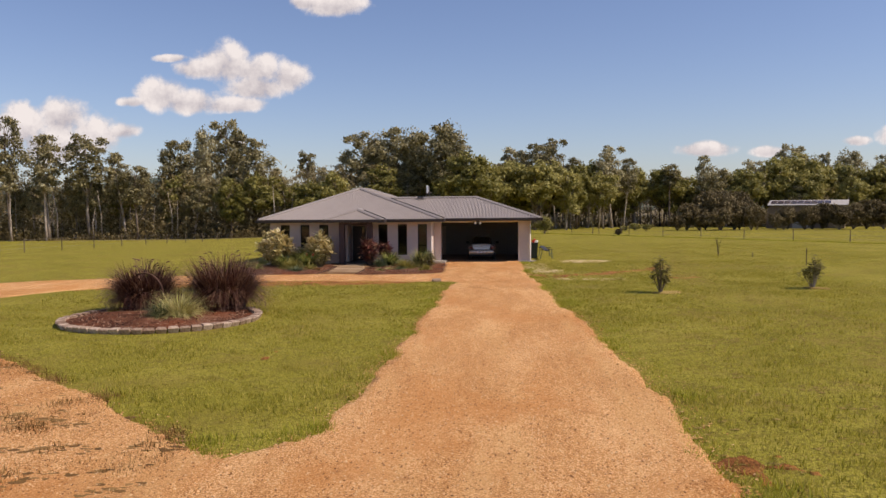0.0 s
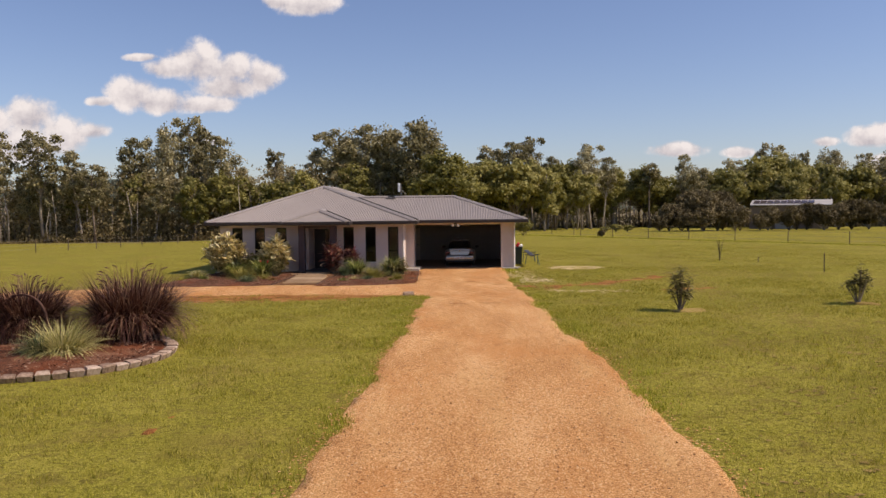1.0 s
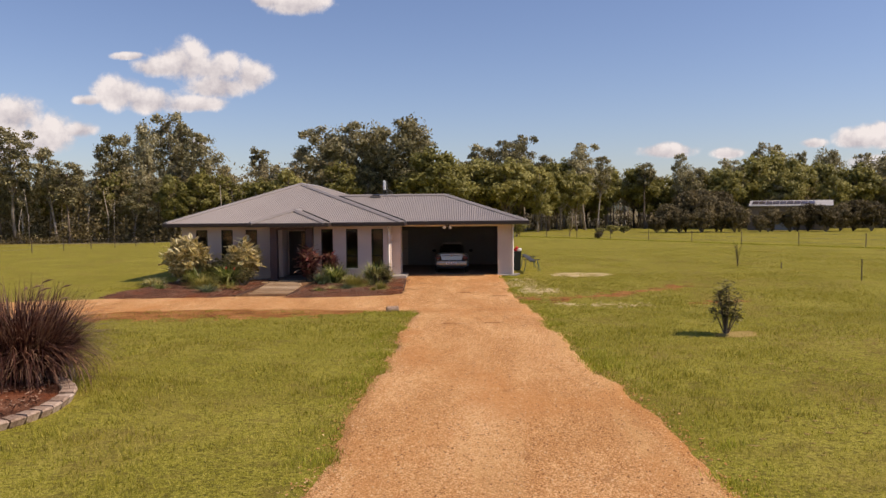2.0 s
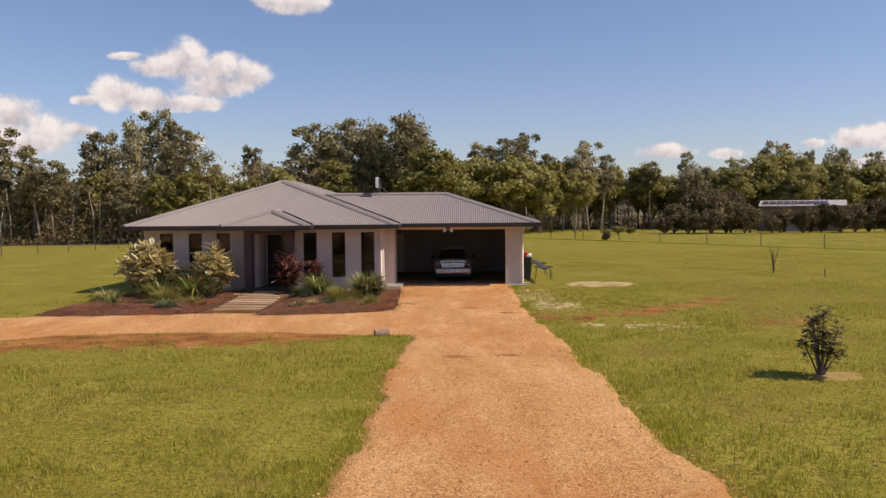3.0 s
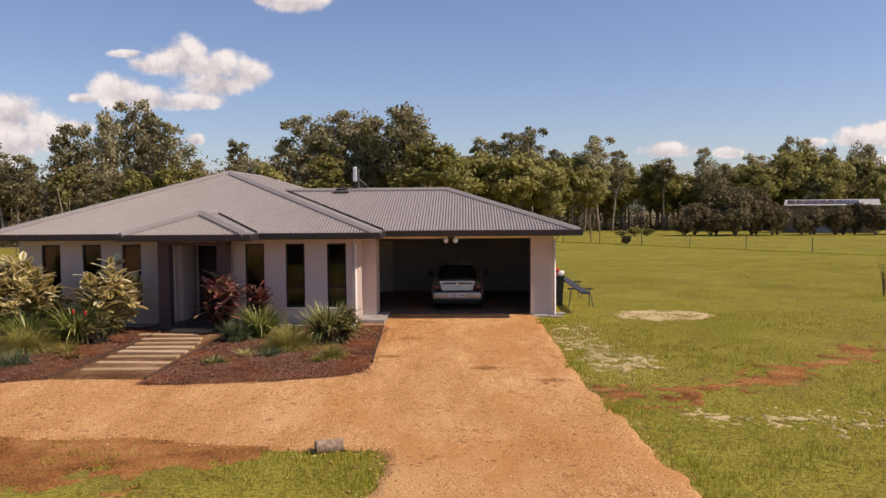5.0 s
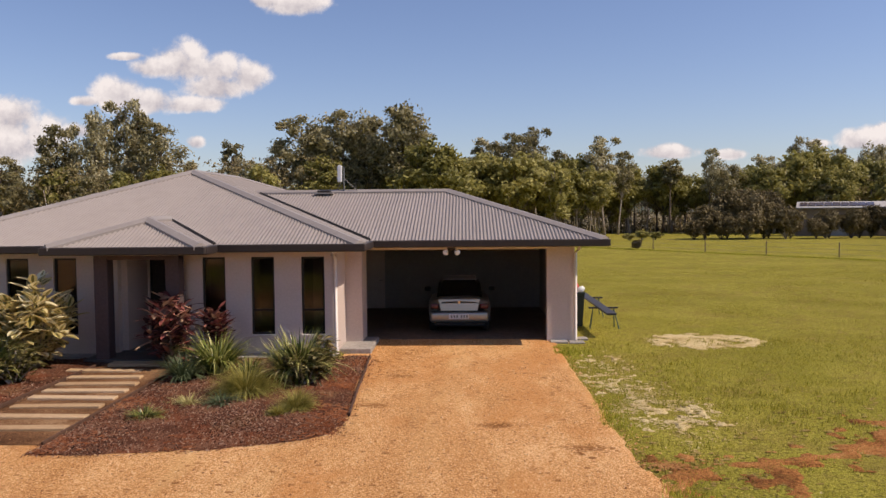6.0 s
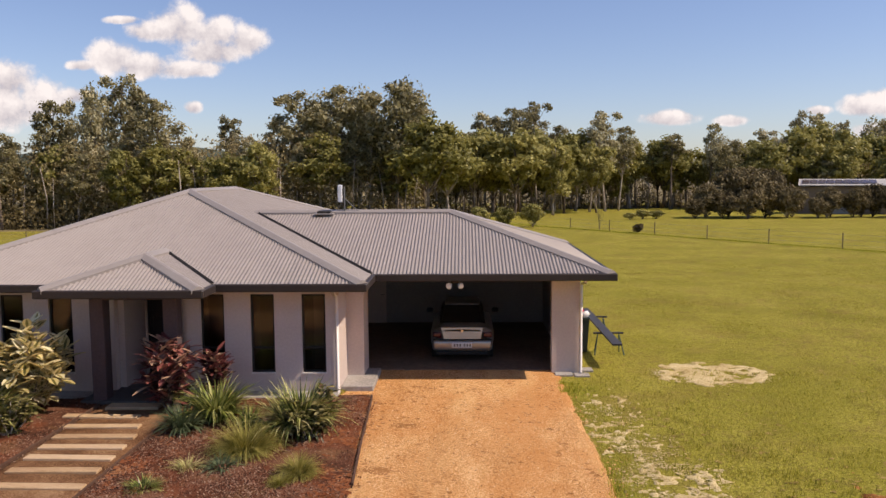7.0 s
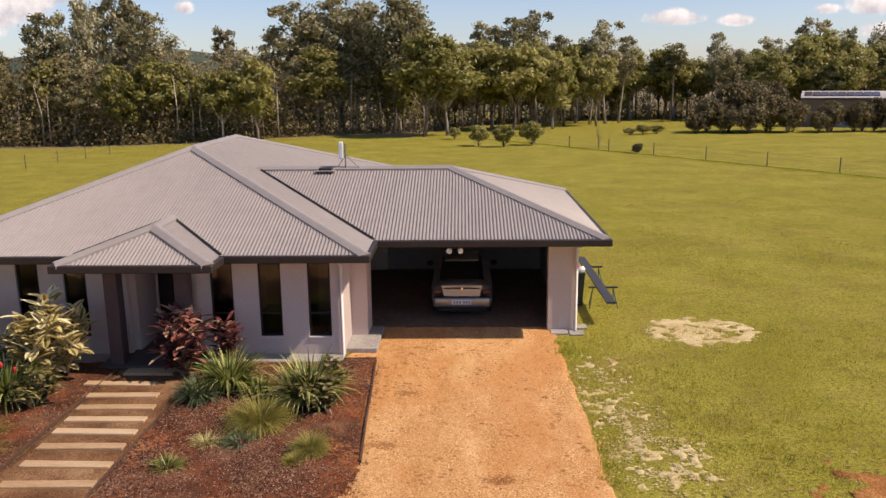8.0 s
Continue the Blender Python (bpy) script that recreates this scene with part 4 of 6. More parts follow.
def facing_quads(rng, centres, normals, size):
    """Leaves as rhombs that lie across the given normals."""
    n_q = len(centres)
    nn = normals + rng.normal(0, .75, (n_q, 3))
    nn /= np.linalg.norm(nn, axis=1)[:, None] + 1e-9
    a = np.cross(nn, rng.normal(size=(n_q, 3)))
    a /= np.linalg.norm(a, axis=1)[:, None] + 1e-9
    b = np.cross(nn, a)
    s = size * rng.uniform(.55, 1.35, (n_q, 1))
    V = np.stack([centres - a * s, centres + b * s * .5, centres + a * s, centres - b * s * .5], 1).reshape(-1, 3)
    return V, np.arange(n_q * 4).reshape(-1, 4)


def gum_tree(seed, h, crown_at, spread, limbs, fullness, leaf, lean=0.03):
    """Trunk with steep limbs; each carries a lobe of several leaf clumps, with gaps between the lobes."""
    rng = np.random.RandomState(seed)
    g = Geo()
    r0 = h * 0.012 + .03
    pts, p = [], np.zeros(3)
    drift = rng.normal(0, lean, 2)
    for i in range(8):
        pts.append(p.copy())
        p = p + np.array([drift[0] * h / 7 + rng.normal(0, .08), drift[1] * h / 7 + rng.normal(0, .08), h * .86 / 7])
    g.tube(pts, [r0 * (1.25 if i == 0 else 1 - .115 * i) for i in range(8)], 7)
    mid_z, half = h * (crown_at + 1) / 2, h * (1 - crown_at) / 2
    C, NN = [], []
    for k in range(limbs):
        v = -.85 + 1.78 * (k + .5) / limbs
        ring = math.sqrt(max(0.05, 1 - v * v)) * (.8 if v < -.4 else 1.0)
        az = k * 2.4 + rng.uniform(-.5, .5)
        rad = spread * rng.uniform(.34, .52)
        out = (spread - rad * .75) * ring * rng.uniform(.5, 1.1)
        tz = mid_z + v * (half - rad * .7) * rng.uniform(.85, 1.02)
        f = min(max((tz - rng.uniform(.5, 1.1) * out - rad) / h, crown_at * .7), .84)
        i = min(int(f / .86 * 7), 6)
        base = pts[i] + (pts[i + 1] - pts[i]) * (f / .86 * 7 - i)
        lobe = np.array([base[0] + math.cos(az) * out, base[1] + math.sin(az) * out, tz])
        mid = base * .45 + lobe * .55 - np.array([0, 0, .12 * out])
        g.tube([base, mid, lobe], [r0 * .6 * (1.15 - f), r0 * .36 * (1.15 - f), .025], 5)
        for j in range(rng.randint(4, 7)):
            d = rng.normal(size=3)
            d /= np.linalg.norm(d)
            d[2] = abs(d[2]) * .9 - .25
            cc, cr = lobe + d * rad * .65, rad * rng.uniform(.42, .72)
            if j < 2:
                g.tube([mid * .3 + lobe * .7, cc], [.03, .012], 4)
            m = int(fullness * rng.uniform(.6, 1.4))
            q = rng.normal(size=(m, 3))
            q /= np.linalg.norm(q, axis=1)[:, None]
            C.append(cc + q * cr * rng.uniform(.3, 1.15, (m, 1)) * (1, 1, .85))
            NN.append(q + d * .5 + (0, 0, .25))
    V, F = facing_quads(rng, np.concatenate(C), np.concatenate(NN), leaf)
    return g, V, F


def tree_kind(name, seed, leafmat, label, category="tree", **kw):
    g, V, F = gum_tree(seed, **kw)
    return g.mesh("trunk", BARK, True), big_mesh("crown", V, F, leafmat), name, label, category, kw["h"]


GUMS = [
    tree_kind("gum_tree", 1, GUM, "tall eucalypt with pale trunk and clumped olive crown", h=18, crown_at=.36, spread=3.6, limbs=16, fullness=50, leaf=.25),
    tree_kind("gum_tree", 2, GUM, "tall eucalypt with open grey-green crown", h=17, crown_at=.34, spread=3.4, limbs=15, fullness=44, leaf=.24),
    tree_kind("gum_tree", 3, GUM, "broad eucalypt with dense dark olive crown", h=16, crown_at=.25, spread=4.4, limbs=22, fullness=54, leaf=.27),
    tree_kind("gum_tree", 4, GUM, "slender eucalypt with bare pale trunk", h=14, crown_at=.55, spread=2.0, limbs=10, fullness=40, leaf=.22),
    tree_kind("gum_tree", 5, OLIVE, "mid-height bright olive gum with rounded crown", h=11, crown_at=.25, spread=3.4, limbs=16, fullness=58, leaf=.26),
    tree_kind("gum_tree", 6, OLIVE, "young leafy gum with olive foliage", h=9, crown_at=.15, spread=2.5, limbs=13, fullness=54, leaf=.24),
    tree_kind("gum_tree", 7, GUM, "eucalypt with leaning trunk and ragged crown", h=15, crown_at=.35, spread=2.8, limbs=13, fullness=44, leaf=.24, lean=.06),
]
SPREAD = (3.6, 3.4, 4.4, 2.0, 3.4, 2.5, 2.8)
SHRUBS = [
    tree_kind("shrub", 11, PURPLE, "dense dark shrub with purplish green leaves", "shrub", h=5.5, crown_at=.02, spread=2.7, limbs=18, fullness=80, leaf=.17),
    tree_kind("shrub", 12, PURPLE, "broad dark shrub with brownish foliage", "shrub", h=4.2, crown_at=.02, spread=2.5, limbs=16, fullness=80, leaf=.16),
    tree_kind("shrub", 13, OLIVE, "round olive green paddock shrub", "shrub", h=3.2, crown_at=.06, spread=1.6, limbs=12, fullness=70, leaf=.13),
]


def plant_tree(kind, x, y, top, turn, wide=1.0, group=""):
    trunk, crown, name, label, category, h = kind
    s = (top - g1(x, y)) / h
    e = thing(name, (x, y, g1(x, y) - .05), label, category, group)
    e.matrix_world = Matrix.LocRotScale((x, y, g1(x, y) - .05), Euler((0, 0, turn)), (s * wide, s * wide, s))
    part("trunk", trunk, None, e)
    part("crown", crown, None, e)


rng = random.Random(11)
TALL = [  # across, away, height of the top, kind, half width of the crown
    (-87, 76, 18.5, 0, 3.6), (-81.4, 78, 19.9, 1, 3.2), (-75.8, 80, 17.0, 0, 3.3), (-69.4, 82, 16.9, 1, 4.2), (-64, 84, 13.5, 6, 2.6), (-58.9, 90, 16.3, 0, 3.4), (-53.8, 92, 18.3, 2, 3.1), (-49.7, 94, 20.5, 1, 3.8), (-43.2, 90, 16.4, 0, 3.2), (-46.5, 96, 18.0, 0, 3.0),
    (-36.6, 104, 14.8, 3, 2.2), (-39.6, 96, 11.2, 6, 2.3), (-33.5, 100, 12.0, 1, 2.4), (-29.3, 98, 13.6, 6, 2.8), (-24.6, 96, 17.7, 1, 4.6), (-20.8, 97, 16.8, 2, 3.8), (-17.2, 94, 18.7, 0, 4.0), (-13.4, 96, 18.0, 2, 4.2), (-9.6, 92, 18.6, 2, 4.9), (-5.7, 96, 15.6, 0, 2.9),
    (0.0, 114, 12.8, 0, 2.8), (3.8, 118, 16.0, 3, 2.6), (6.4, 116, 15.0, 6, 2.6), (9.3, 113, 16.5, 0, 3.5), (12.5, 114, 17.8, 1, 3.0), (15.6, 116, 13.8, 0, 2.6), (21.0, 112, 12.4, 6, 2.4), (24.1, 115, 16.2, 1, 3.3), (26.8, 117, 13.6, 0, 2.3),
    (37.6, 124, 12.4, 3, 2.4), (43.0, 120, 14.2, 0, 1.9), (58.4, 135, 13.7, 3, 2.6), (64.2, 138, 12.7, 0, 3.6), (69.1, 140, 17.8, 1, 4.1), (73.4, 142, 14.8, 2, 3.4), (80.1, 150, 16.1, 3, 1.6), (79.0, 134, 15.6, 2, 3.3), (84.8, 132, 14.7, 0, 2.5), (90, 130, 14.8, 2, 3.2), (96, 128, 15, 1, 3.4)]
for x, y, top, k, half in TALL:
    s = (top - g1(x, y)) / GUMS[k][5]
    plant_tree(GUMS[k], x, y, top * 1.05, rng.uniform(0, 6.28), half / (SPREAD[k] * s) * rng.uniform(1.0, 1.1), "gum trees of the wood")
MID = [(-5, 84, 12, 4), (-2, 86, 10.5, 4), (1.5, 98, 11, 4), (4.5, 101, 11.5, 5), (7.5, 97, 11, 4), (10.5, 101, 11.2, 4), (13.5, 99, 10.2, 5), (16, 106, 11, 5), (19.5, 118, 12, 4), (29, 128, 6.5, 5), (31.5, 130, 12, 4), (37, 128, 12, 4), (39.5, 130, 10.5, 5), (47, 122, 11.5, 2),
       (50.7, 115, 10.6, 4), (54, 118, 11.5, 2), (58, 119, 12.5, 4), (62, 122, 14, 4), (66, 118, 12.5, 5), (72, 121, 12, 4), (76, 115, 11, 4), (82, 117, 12.5, 2), (88, 112, 11, 4), (21.5, 108, 9.5, 4)]
for x, y, top, k in MID:
    plant_tree(GUMS[k], x, y, top * (1.04 if x > 30 else 1.1), rng.uniform(0, 6.28), rng.uniform(.95, 1.25), "gum trees of the wood")
for i in range(78):
    x = -84 + 176 * (i + rng.uniform(0, .8)) / 78
    front = float(lerp(x, [-90, -60, -33, -16, -6, 2, 12, 22, 45, 60, 100], [74, 82, 83, 88, 90, 104, 112, 124, 130, 112, 110]))
    y = front + rng.uniform(0, 10)
    plant_tree(GUMS[rng.choice([1, 3, 5, 5, 6, 4, 2] if x < 0 else [3, 4, 5, 4, 2])], x, y, rng.uniform(8.0, 12.0) if x < 0 else rng.uniform(8.5, 12.0), rng.uniform(0, 6.28), rng.uniform(.95, 1.3), "gum trees of the wood")
for x, y, h, wide, k in ((31, 86, 3.0, 1.0, 1), (33, 88, 5.2, .9, 0), (34.6, 86, 4.2, 1.0, 1), (36.4, 89, 7.4, .85, 0), (38.8, 88, 7.6, .9, 0), (37.6, 85, 4.4, 1.0, 1), (40.6, 87, 5.6, .95, 0), (42.4, 90, 7.4, .8, 0), (43.2, 86, 5.0, .9, 1), (44.6, 88, 3.6, .9, 1),
                         (46.8, 85, 3.0, .9, 1), (48.4, 86, 4.0, .9, 1), (49.8, 88, 4.6, .75, 0), (51.8, 86, 4.4, .8, 1), (53.4, 87, 4.4, .9, 0), (55.4, 88, 5.0, .9, 0), (57.4, 86, 4.6, 1.0, 1), (60, 87, 5.0, 1.0, 0), (62.6, 88, 5.6, 1.0, 0), (65.5, 88, 5.2, 1.0, 1)):
    plant_tree(SHRUBS[k], x, y, h - 1.0, x * 1.7, wide, "shrubs of the far hedge")
for x, y, h in ((1.8, 66.5, 2.6), (4.5, 65, 2.6), (7.7, 67, 2.9), (-1.0, 78, 1.6)):
    plant_tree(SHRUBS[2], x, y, h - .7, rng.uniform(0, 6.28), 1.0, "paddock shrubs")
plant_tree(SHRUBS[1], 16.7, 55.4, .55, 1.0, 1.0, "paddock shrubs")
for x, y, h in ((21.9, 84, .6), (23.8, 85, 1.0), (25.8, 86, .8)):
    plant_tree(SHRUBS[2], x, y, h - .4, rng.uniform(0, 6.28), 1.8, "paddock shrubs")

# undergrowth and the deep wood: nobody could count it
ur = np.random.RandomState(21)
N = 80000
ux = np.where(ur.random_sample(N) < .38, ur.uniform(-125, -20, N), ur.uniform(-105, 125, N))
base = lerp(ux, [-110, -60, -33, -16, -6, 2, 12, 22, 45, 60, 130], [72, 83, 84, 89, 92, 112, 118, 130, 134, 114, 112])
uy = base - 1.5 + ur.gamma(1.5, 7, N)
clump = np.clip(.5 + .6 * rough_noise(ux, uy, 5, 91) + .3 * rough_noise(ux, uy, 1.7, 92), .08, 1.2)
uz = gz(ux, uy) + ur.uniform(0, 1, N) ** 1.3 * np.minimum(np.where(ux < -2, 5.0, 2.6) + (uy - base) * .45, 9.5) * clump
V, F = facing_quads(ur, np.stack([ux, uy, uz], 1), np.stack([.5 + 0 * ux, -.6 + 0 * ux, .6 + 0 * ux], 1) + ur.normal(0, .8, (N, 3)), .22)
tagged(new("undergrowth", big_mesh("undergrowth", V, F, SCRUB)), "dense dark undergrowth between the gum trunks", "undergrowth", "", "stuff")
cr = np.random.RandomState(23)
K, L = 1150, 105
cx = np.where(cr.random_sample(K) < .5, cr.uniform(-120, -2, K), cr.uniform(-100, 118, K))
cy = lerp(cx, [-110, -60, -33, -16, -6, 2, 12, 22, 45, 60, 130], [74, 84, 85, 90, 93, 112, 117, 128, 133, 115, 113]) + cr.gamma(1.6, 5, K)
tall = np.where(cx < -3, cr.uniform(6.5, 12.5, K), cr.uniform(5.5, 11.0, K))
f = cr.uniform(.12, 1, (K, L)) ** .8
w = (.45 + .9 * np.sin(np.clip(f, .05, 1) * 2.6)) * cr.uniform(.5, 1.1, (K, 1))
knot = np.round(f * 5) / 5
f = f * .6 + knot * .4
dx, dy = cr.normal(0, 1, (K, L)) * w * .7, cr.normal(0, 1, (K, L)) * w * .7
P = np.stack([cx[:, None] + dx, cy[:, None] + dy, gz(cx, cy)[:, None] + f * tall[:, None]], -1).reshape(-1, 3)
NRM = np.stack([dx / w, dy / w - .3, .4 + 0 * dx], -1).reshape(-1, 3)
V, F = facing_quads(cr, P, NRM, .23)
tagged(new("wood_saplings", big_mesh("wood_saplings", V, F, UNDER)), "crowded slender saplings filling the wood", "saplings", "", "stuff")
g = Geo()
tr = random.Random(4)
for i in range(620):
    x = tr.uniform(-95, 110)
    y = float(lerp(x, [-110, -60, -33, -16, -6, 2, 12, 22, 45, 60, 130], [72, 82, 83, 88, 90, 110, 116, 127, 132, 114, 112])) + tr.uniform(0, 26)
    h, rr, z = tr.uniform(5, 9.5), tr.uniform(.05, .13), g1(x, y)
    g.tube([(x, y, z - .1), (x + tr.uniform(-.3, .3), y, z + h * .5), (x + tr.uniform(-.8, .8), y, z + h)], [rr, rr * .8, rr * .3], 5)
tagged(new("wood_trunks", g.mesh("wood_trunks", BARK, True)), "many thin pale trunks deep in the wood", "trunks", "", "stuff")


def blade(g, rng, base, az, length, width, lift, bend, m=0, seg=4):
    """A strap leaf that rises and arches over."""
    x, y, z = base
    ang, step = lift, length / seg
    cx, cy = math.cos(az), math.sin(az)
    sx, sy = -cy, cx
    pts = []
    r_out, h = 0.0, 0.0
    for i in range(seg + 1):
        w = width * (1 - (i / seg) ** 1.6) * (.6 + .4 * min(1, i)) + .001
        pts.append(((x + cx * r_out, y + cy * r_out, z + h), w))
        r_out += step * math.cos(ang)
        h += step * math.sin(ang)
        ang -= bend / seg
    V = []
    for (px, py, pz), w in pts:
        V += [(px - sx * w, py - sy * w, pz), (px + sx * w, py + sy * w, pz)]
    g.add(V, [(2 * i, 2 * i + 1, 2 * i + 3, 2 * i + 2) for i in range(seg)], m)


def strap_plant(name, x, y, r, h, leaves, mats, label, width=.022, seed=0, group="", category="plant", flowers=0):
    rg = random.Random(seed)
    e = thing(name, (x, y, g1(x, y) + .05), label, category, group)
    g = Geo()
    for i in range(leaves):
        az = rg.uniform(0, 6.283)
        q = rg.random() ** .6
        lift = radians(88 - (32 if width > .015 else 54) * q)
        L = math.hypot(h, r * q) * rg.uniform(.6, 1.15)
        b0 = rg.uniform(0, r * .36)
        blade(g, rg, (math.cos(az) * b0, math.sin(az) * b0, -.03), az, L, width * rg.uniform(.7, 1.2), lift, rg.uniform(.5, 2.2) * (.35 + q), 0, 5)
    part("foliage", g, mats, e)
    for i in range(flowers):
        az = rg.uniform(0, 6.28)
        fx, fy, fz = math.cos(az) * r * .45, math.sin(az) * r * .45, h * rg.uniform(.45, .62)
        part("flower", Geo().tube([(fx, fy, fz), (fx, fy, fz + .06), (fx, fy, fz + .12), (fx, fy, fz + .15)], [.015, .04, .035, .01], 7), FLOWER, e, "red flower")
        part("stalk", Geo().tube([(fx * .3, fy * .3, 0), (fx, fy, fz)], .008, 4), STRAP, e)
    return e


def oval_leaf(g, base, d, up, L, W, edge=True):
    """Leaf with a green middle and a cream margin."""
    base, d = Vector(base), Vector(d).normalized()
    side = d.cross(Vector(up)).normalized()
    nrm = side.cross(d)
    prof = [(0, .05), (.25, .8), (.55, 1.0), (.82, .6), (1.0, .04)]
    V = []
    for t, w in prof:
        c = base + d * (L * t) - nrm * (L * .22 * t * t)
        for k in (-1, -.3, .3, 1):
            V.append(c + side * (W * w * k) + nrm * (abs(k) * W * .25))
    inner, outer = [], []
    for i in range(4):
        a = i * 4
        inner.append((a + 1, a + 2, a + 6, a + 5))
        outer += [(a, a + 1, a + 5, a + 4), (a + 2, a + 3, a + 7, a + 6)]
    k = len(g.v)
    g.add(V, inner, 0)
    g.f += [tuple(i + k for i in q) for q in outer]
    g.m += [1 if edge else 0] * len(outer)


def leafy_shrub(name, x, y, r, h, stems, per, L, mats, label, seed, edge=True, category="shrub", rise=.9, puff=.08, slim=.27, bare=.25):
    rg = random.Random(seed)
    e = thing(name, (x, y, g1(x, y) + .05), label, category)
    wood, lv = Geo(), Geo()
    for s in range(stems):
        az = s * 2.4 + rg.uniform(-.4, .4)
        q = math.sqrt((s + .5) / stems)
        tipx, tipy, tipz = math.cos(az) * r * q * .85, math.sin(az) * r * q * .85, h * (1.04 - .45 * q * q) * rg.uniform(.62, 1.08)
        midp = (tipx * .55, tipy * .55, tipz * .5)
        wood.tube([(tipx * .1, tipy * .1, -.05), midp, (tipx, tipy, tipz)], [.022, .015, .008], 5)
        for i in range(per):
            f = rg.uniform(bare, 1.02) if i > per * .35 else rg.uniform(.85, 1.03)
            if f < .5:
                px, py, pz = (c * f / .5 for c in midp)
            else:
                px, py, pz = (a + (b - a) * (f - .5) / .5 for a, b in zip(midp, (tipx, tipy, tipz)))
            a2 = rg.uniform(0, 6.28)
            px, py, pz = px + rg.gauss(0, r * puff), py + rg.gauss(0, r * puff), max(.04, pz + rg.gauss(0, r * puff))
            oval_leaf(lv, (px, py, pz), (math.cos(a2), math.sin(a2), rg.uniform(-.2, rise)), (0, 0, 1), L * rg.uniform(.6, 1.15), L * slim, edge)
    part("branching_wood", wood, BARK, e)
    part("foliage", lv, mats, e)
    return e


leafy_shrub("variegated_shrub", -12.0, -3.8, 1.1, 1.8, 44, 34, .44, [VGREEN, VCREAM], "tall variegated shrub with cream-edged leaves", 1, rise=1.5, slim=.23)
leafy_shrub("variegated_shrub", -9.4, -3.65, .9, 1.72, 38, 34, .44, [VGREEN, VCREAM], "bushy variegated shrub with yellow-cream leaf margins", 2, rise=1.5, slim=.23)
leafy_shrub("cordyline", -6.4, -3.35, .62, 1.65, 15, 36, .40, [REDLEAF, REDLEAF], "red-leaved cordyline with burgundy foliage", 3, False, "plant", 1.3, .1, .15)
leafy_shrub("cordyline", -5.45, -3.1, .26, 1.6, 6, 44, .36, [REDLEAF, REDLEAF], "slim red cordyline with a tufted head", 4, False, "plant", 1.3, .15, .15)
leafy_shrub("croton", -2.75, -4.55, .35, .8, 9, 16, .2, [REDLEAF, VGREEN], "low bronze-leaved garden shrub", 5, True, "plant")
strap_plant("agapanthus", -5.08, -4.2, .5, 1.0, 520, STRAP, "clump of arching green strap leaves", .024, 6, "strap-leaved clumps")
strap_plant("agapanthus", -3.15, -4.92, .5, 1.12, 520, [STRAP], "upright green strap-leaved clump with a red flower", .026, 7, "strap-leaved clumps", flowers=1)
strap_plant("flax_lily", -3.35, -5.0, .6, 1.0, 120, PALE, "pale variegated strap-leaved garden plant", .02, 8)
leafy_shrub("bush", -2.95, -5.3, .62, .75, 18, 34, .17, [CITRUS, CITRUS], "low dark glossy garden bush", 9, False)
strap_plant("flax_lily", -5.55, -4.9, .4, .62, 300, BLUE, "blue-green strap-leaved clump in the mulch", .022, 10)
strap_plant("grass_tuft", -3.95, -6.05, .62, .62, 1500, TUFT, "rounded yellow-green ornamental grass mound", .006, 11, "grass mounds", "grass")
strap_plant("grass_tuft", -2.72, -7.2, .3, .42, 800, TUFT, "small rounded ornamental grass mound", .006, 12, "grass mounds", "grass")
strap_plant("grass_tuft", -2.95, -7.65, .2, .24, 400, TUFT, "very small ornamental grass mound", .006, 13, "grass mounds", "grass")
strap_plant("grass_tuft", -5.15, -7.85, .34, .3, 220, STRAP, "low dark green tuft in the mulch", .011, 14, "", "grass")
strap_plant("grass_tuft", -4.75, -6.9, .35, .28, 160, [PALE], "straw-coloured low tuft in the mulch", .007, 15, "", "grass")
strap_plant("ground_cover", -4.15, -6.85, .5, .2, 220, BLUE, "low grey-green creeping ground cover", .014, 16)
strap_plant("flax_lily", -4.3, -4.6, .45, .55, 110, STRAP, "small green strap-leaved garden clump", .02, 17)
strap_plant("flax_lily", -11.0, -4.9, .7, .9, 420, STRAP, "green and yellow strap-leaved garden clump", .022, 18)
strap_plant("agapanthus", -9.7, -4.9, .6, 1.1, 520, STRAP, "green strap-leaved clump with red flowers", .026, 19, "strap-leaved clumps", flowers=2)
leafy_shrub("bush", -10.55, -4.2, .6, 1.15, 18, 36, .18, [CITRUS, CITRUS], "dark green bush between variegated shrubs", 20, False)
leafy_shrub("bush", -9.0, -5.1, .6, .75, 16, 34, .15, [CITRUS, CITRUS], "low dark green bush beside the path", 21, False)
strap_plant("grass_tuft", -10.3, -6.3, .8, .68, 1400, TUFT, "rounded green ornamental grass mound", .006, 22, "grass mounds", "grass")
strap_plant("grass_tuft", -9.6, -7.95, .65, .42, 380, BLUE, "low blue-green ornamental grass mound", .007, 23, "grass mounds", "grass")
strap_plant("grass_tuft", -9.15, -6.5, .4, .4, 240, TUFT, "small ornamental grass mound by the path", .006, 24, "grass mounds", "grass")
strap_plant("grass_tuft", -12.2, -6.4, .5, .4, 260, STRAP, "green ornamental grass mound in mulch", .008, 25, "grass mounds", "grass")
strap_plant("ground_cover", -12.9, -5.3, .7, .4, 260, PALE, "pale straggling ground cover at the bed's end", .016, 26)
strap_plant("ground_cover", -8.7, -7.2, .45, .2, 160, DRY, "dry straggling low ground cover", .012, 27)

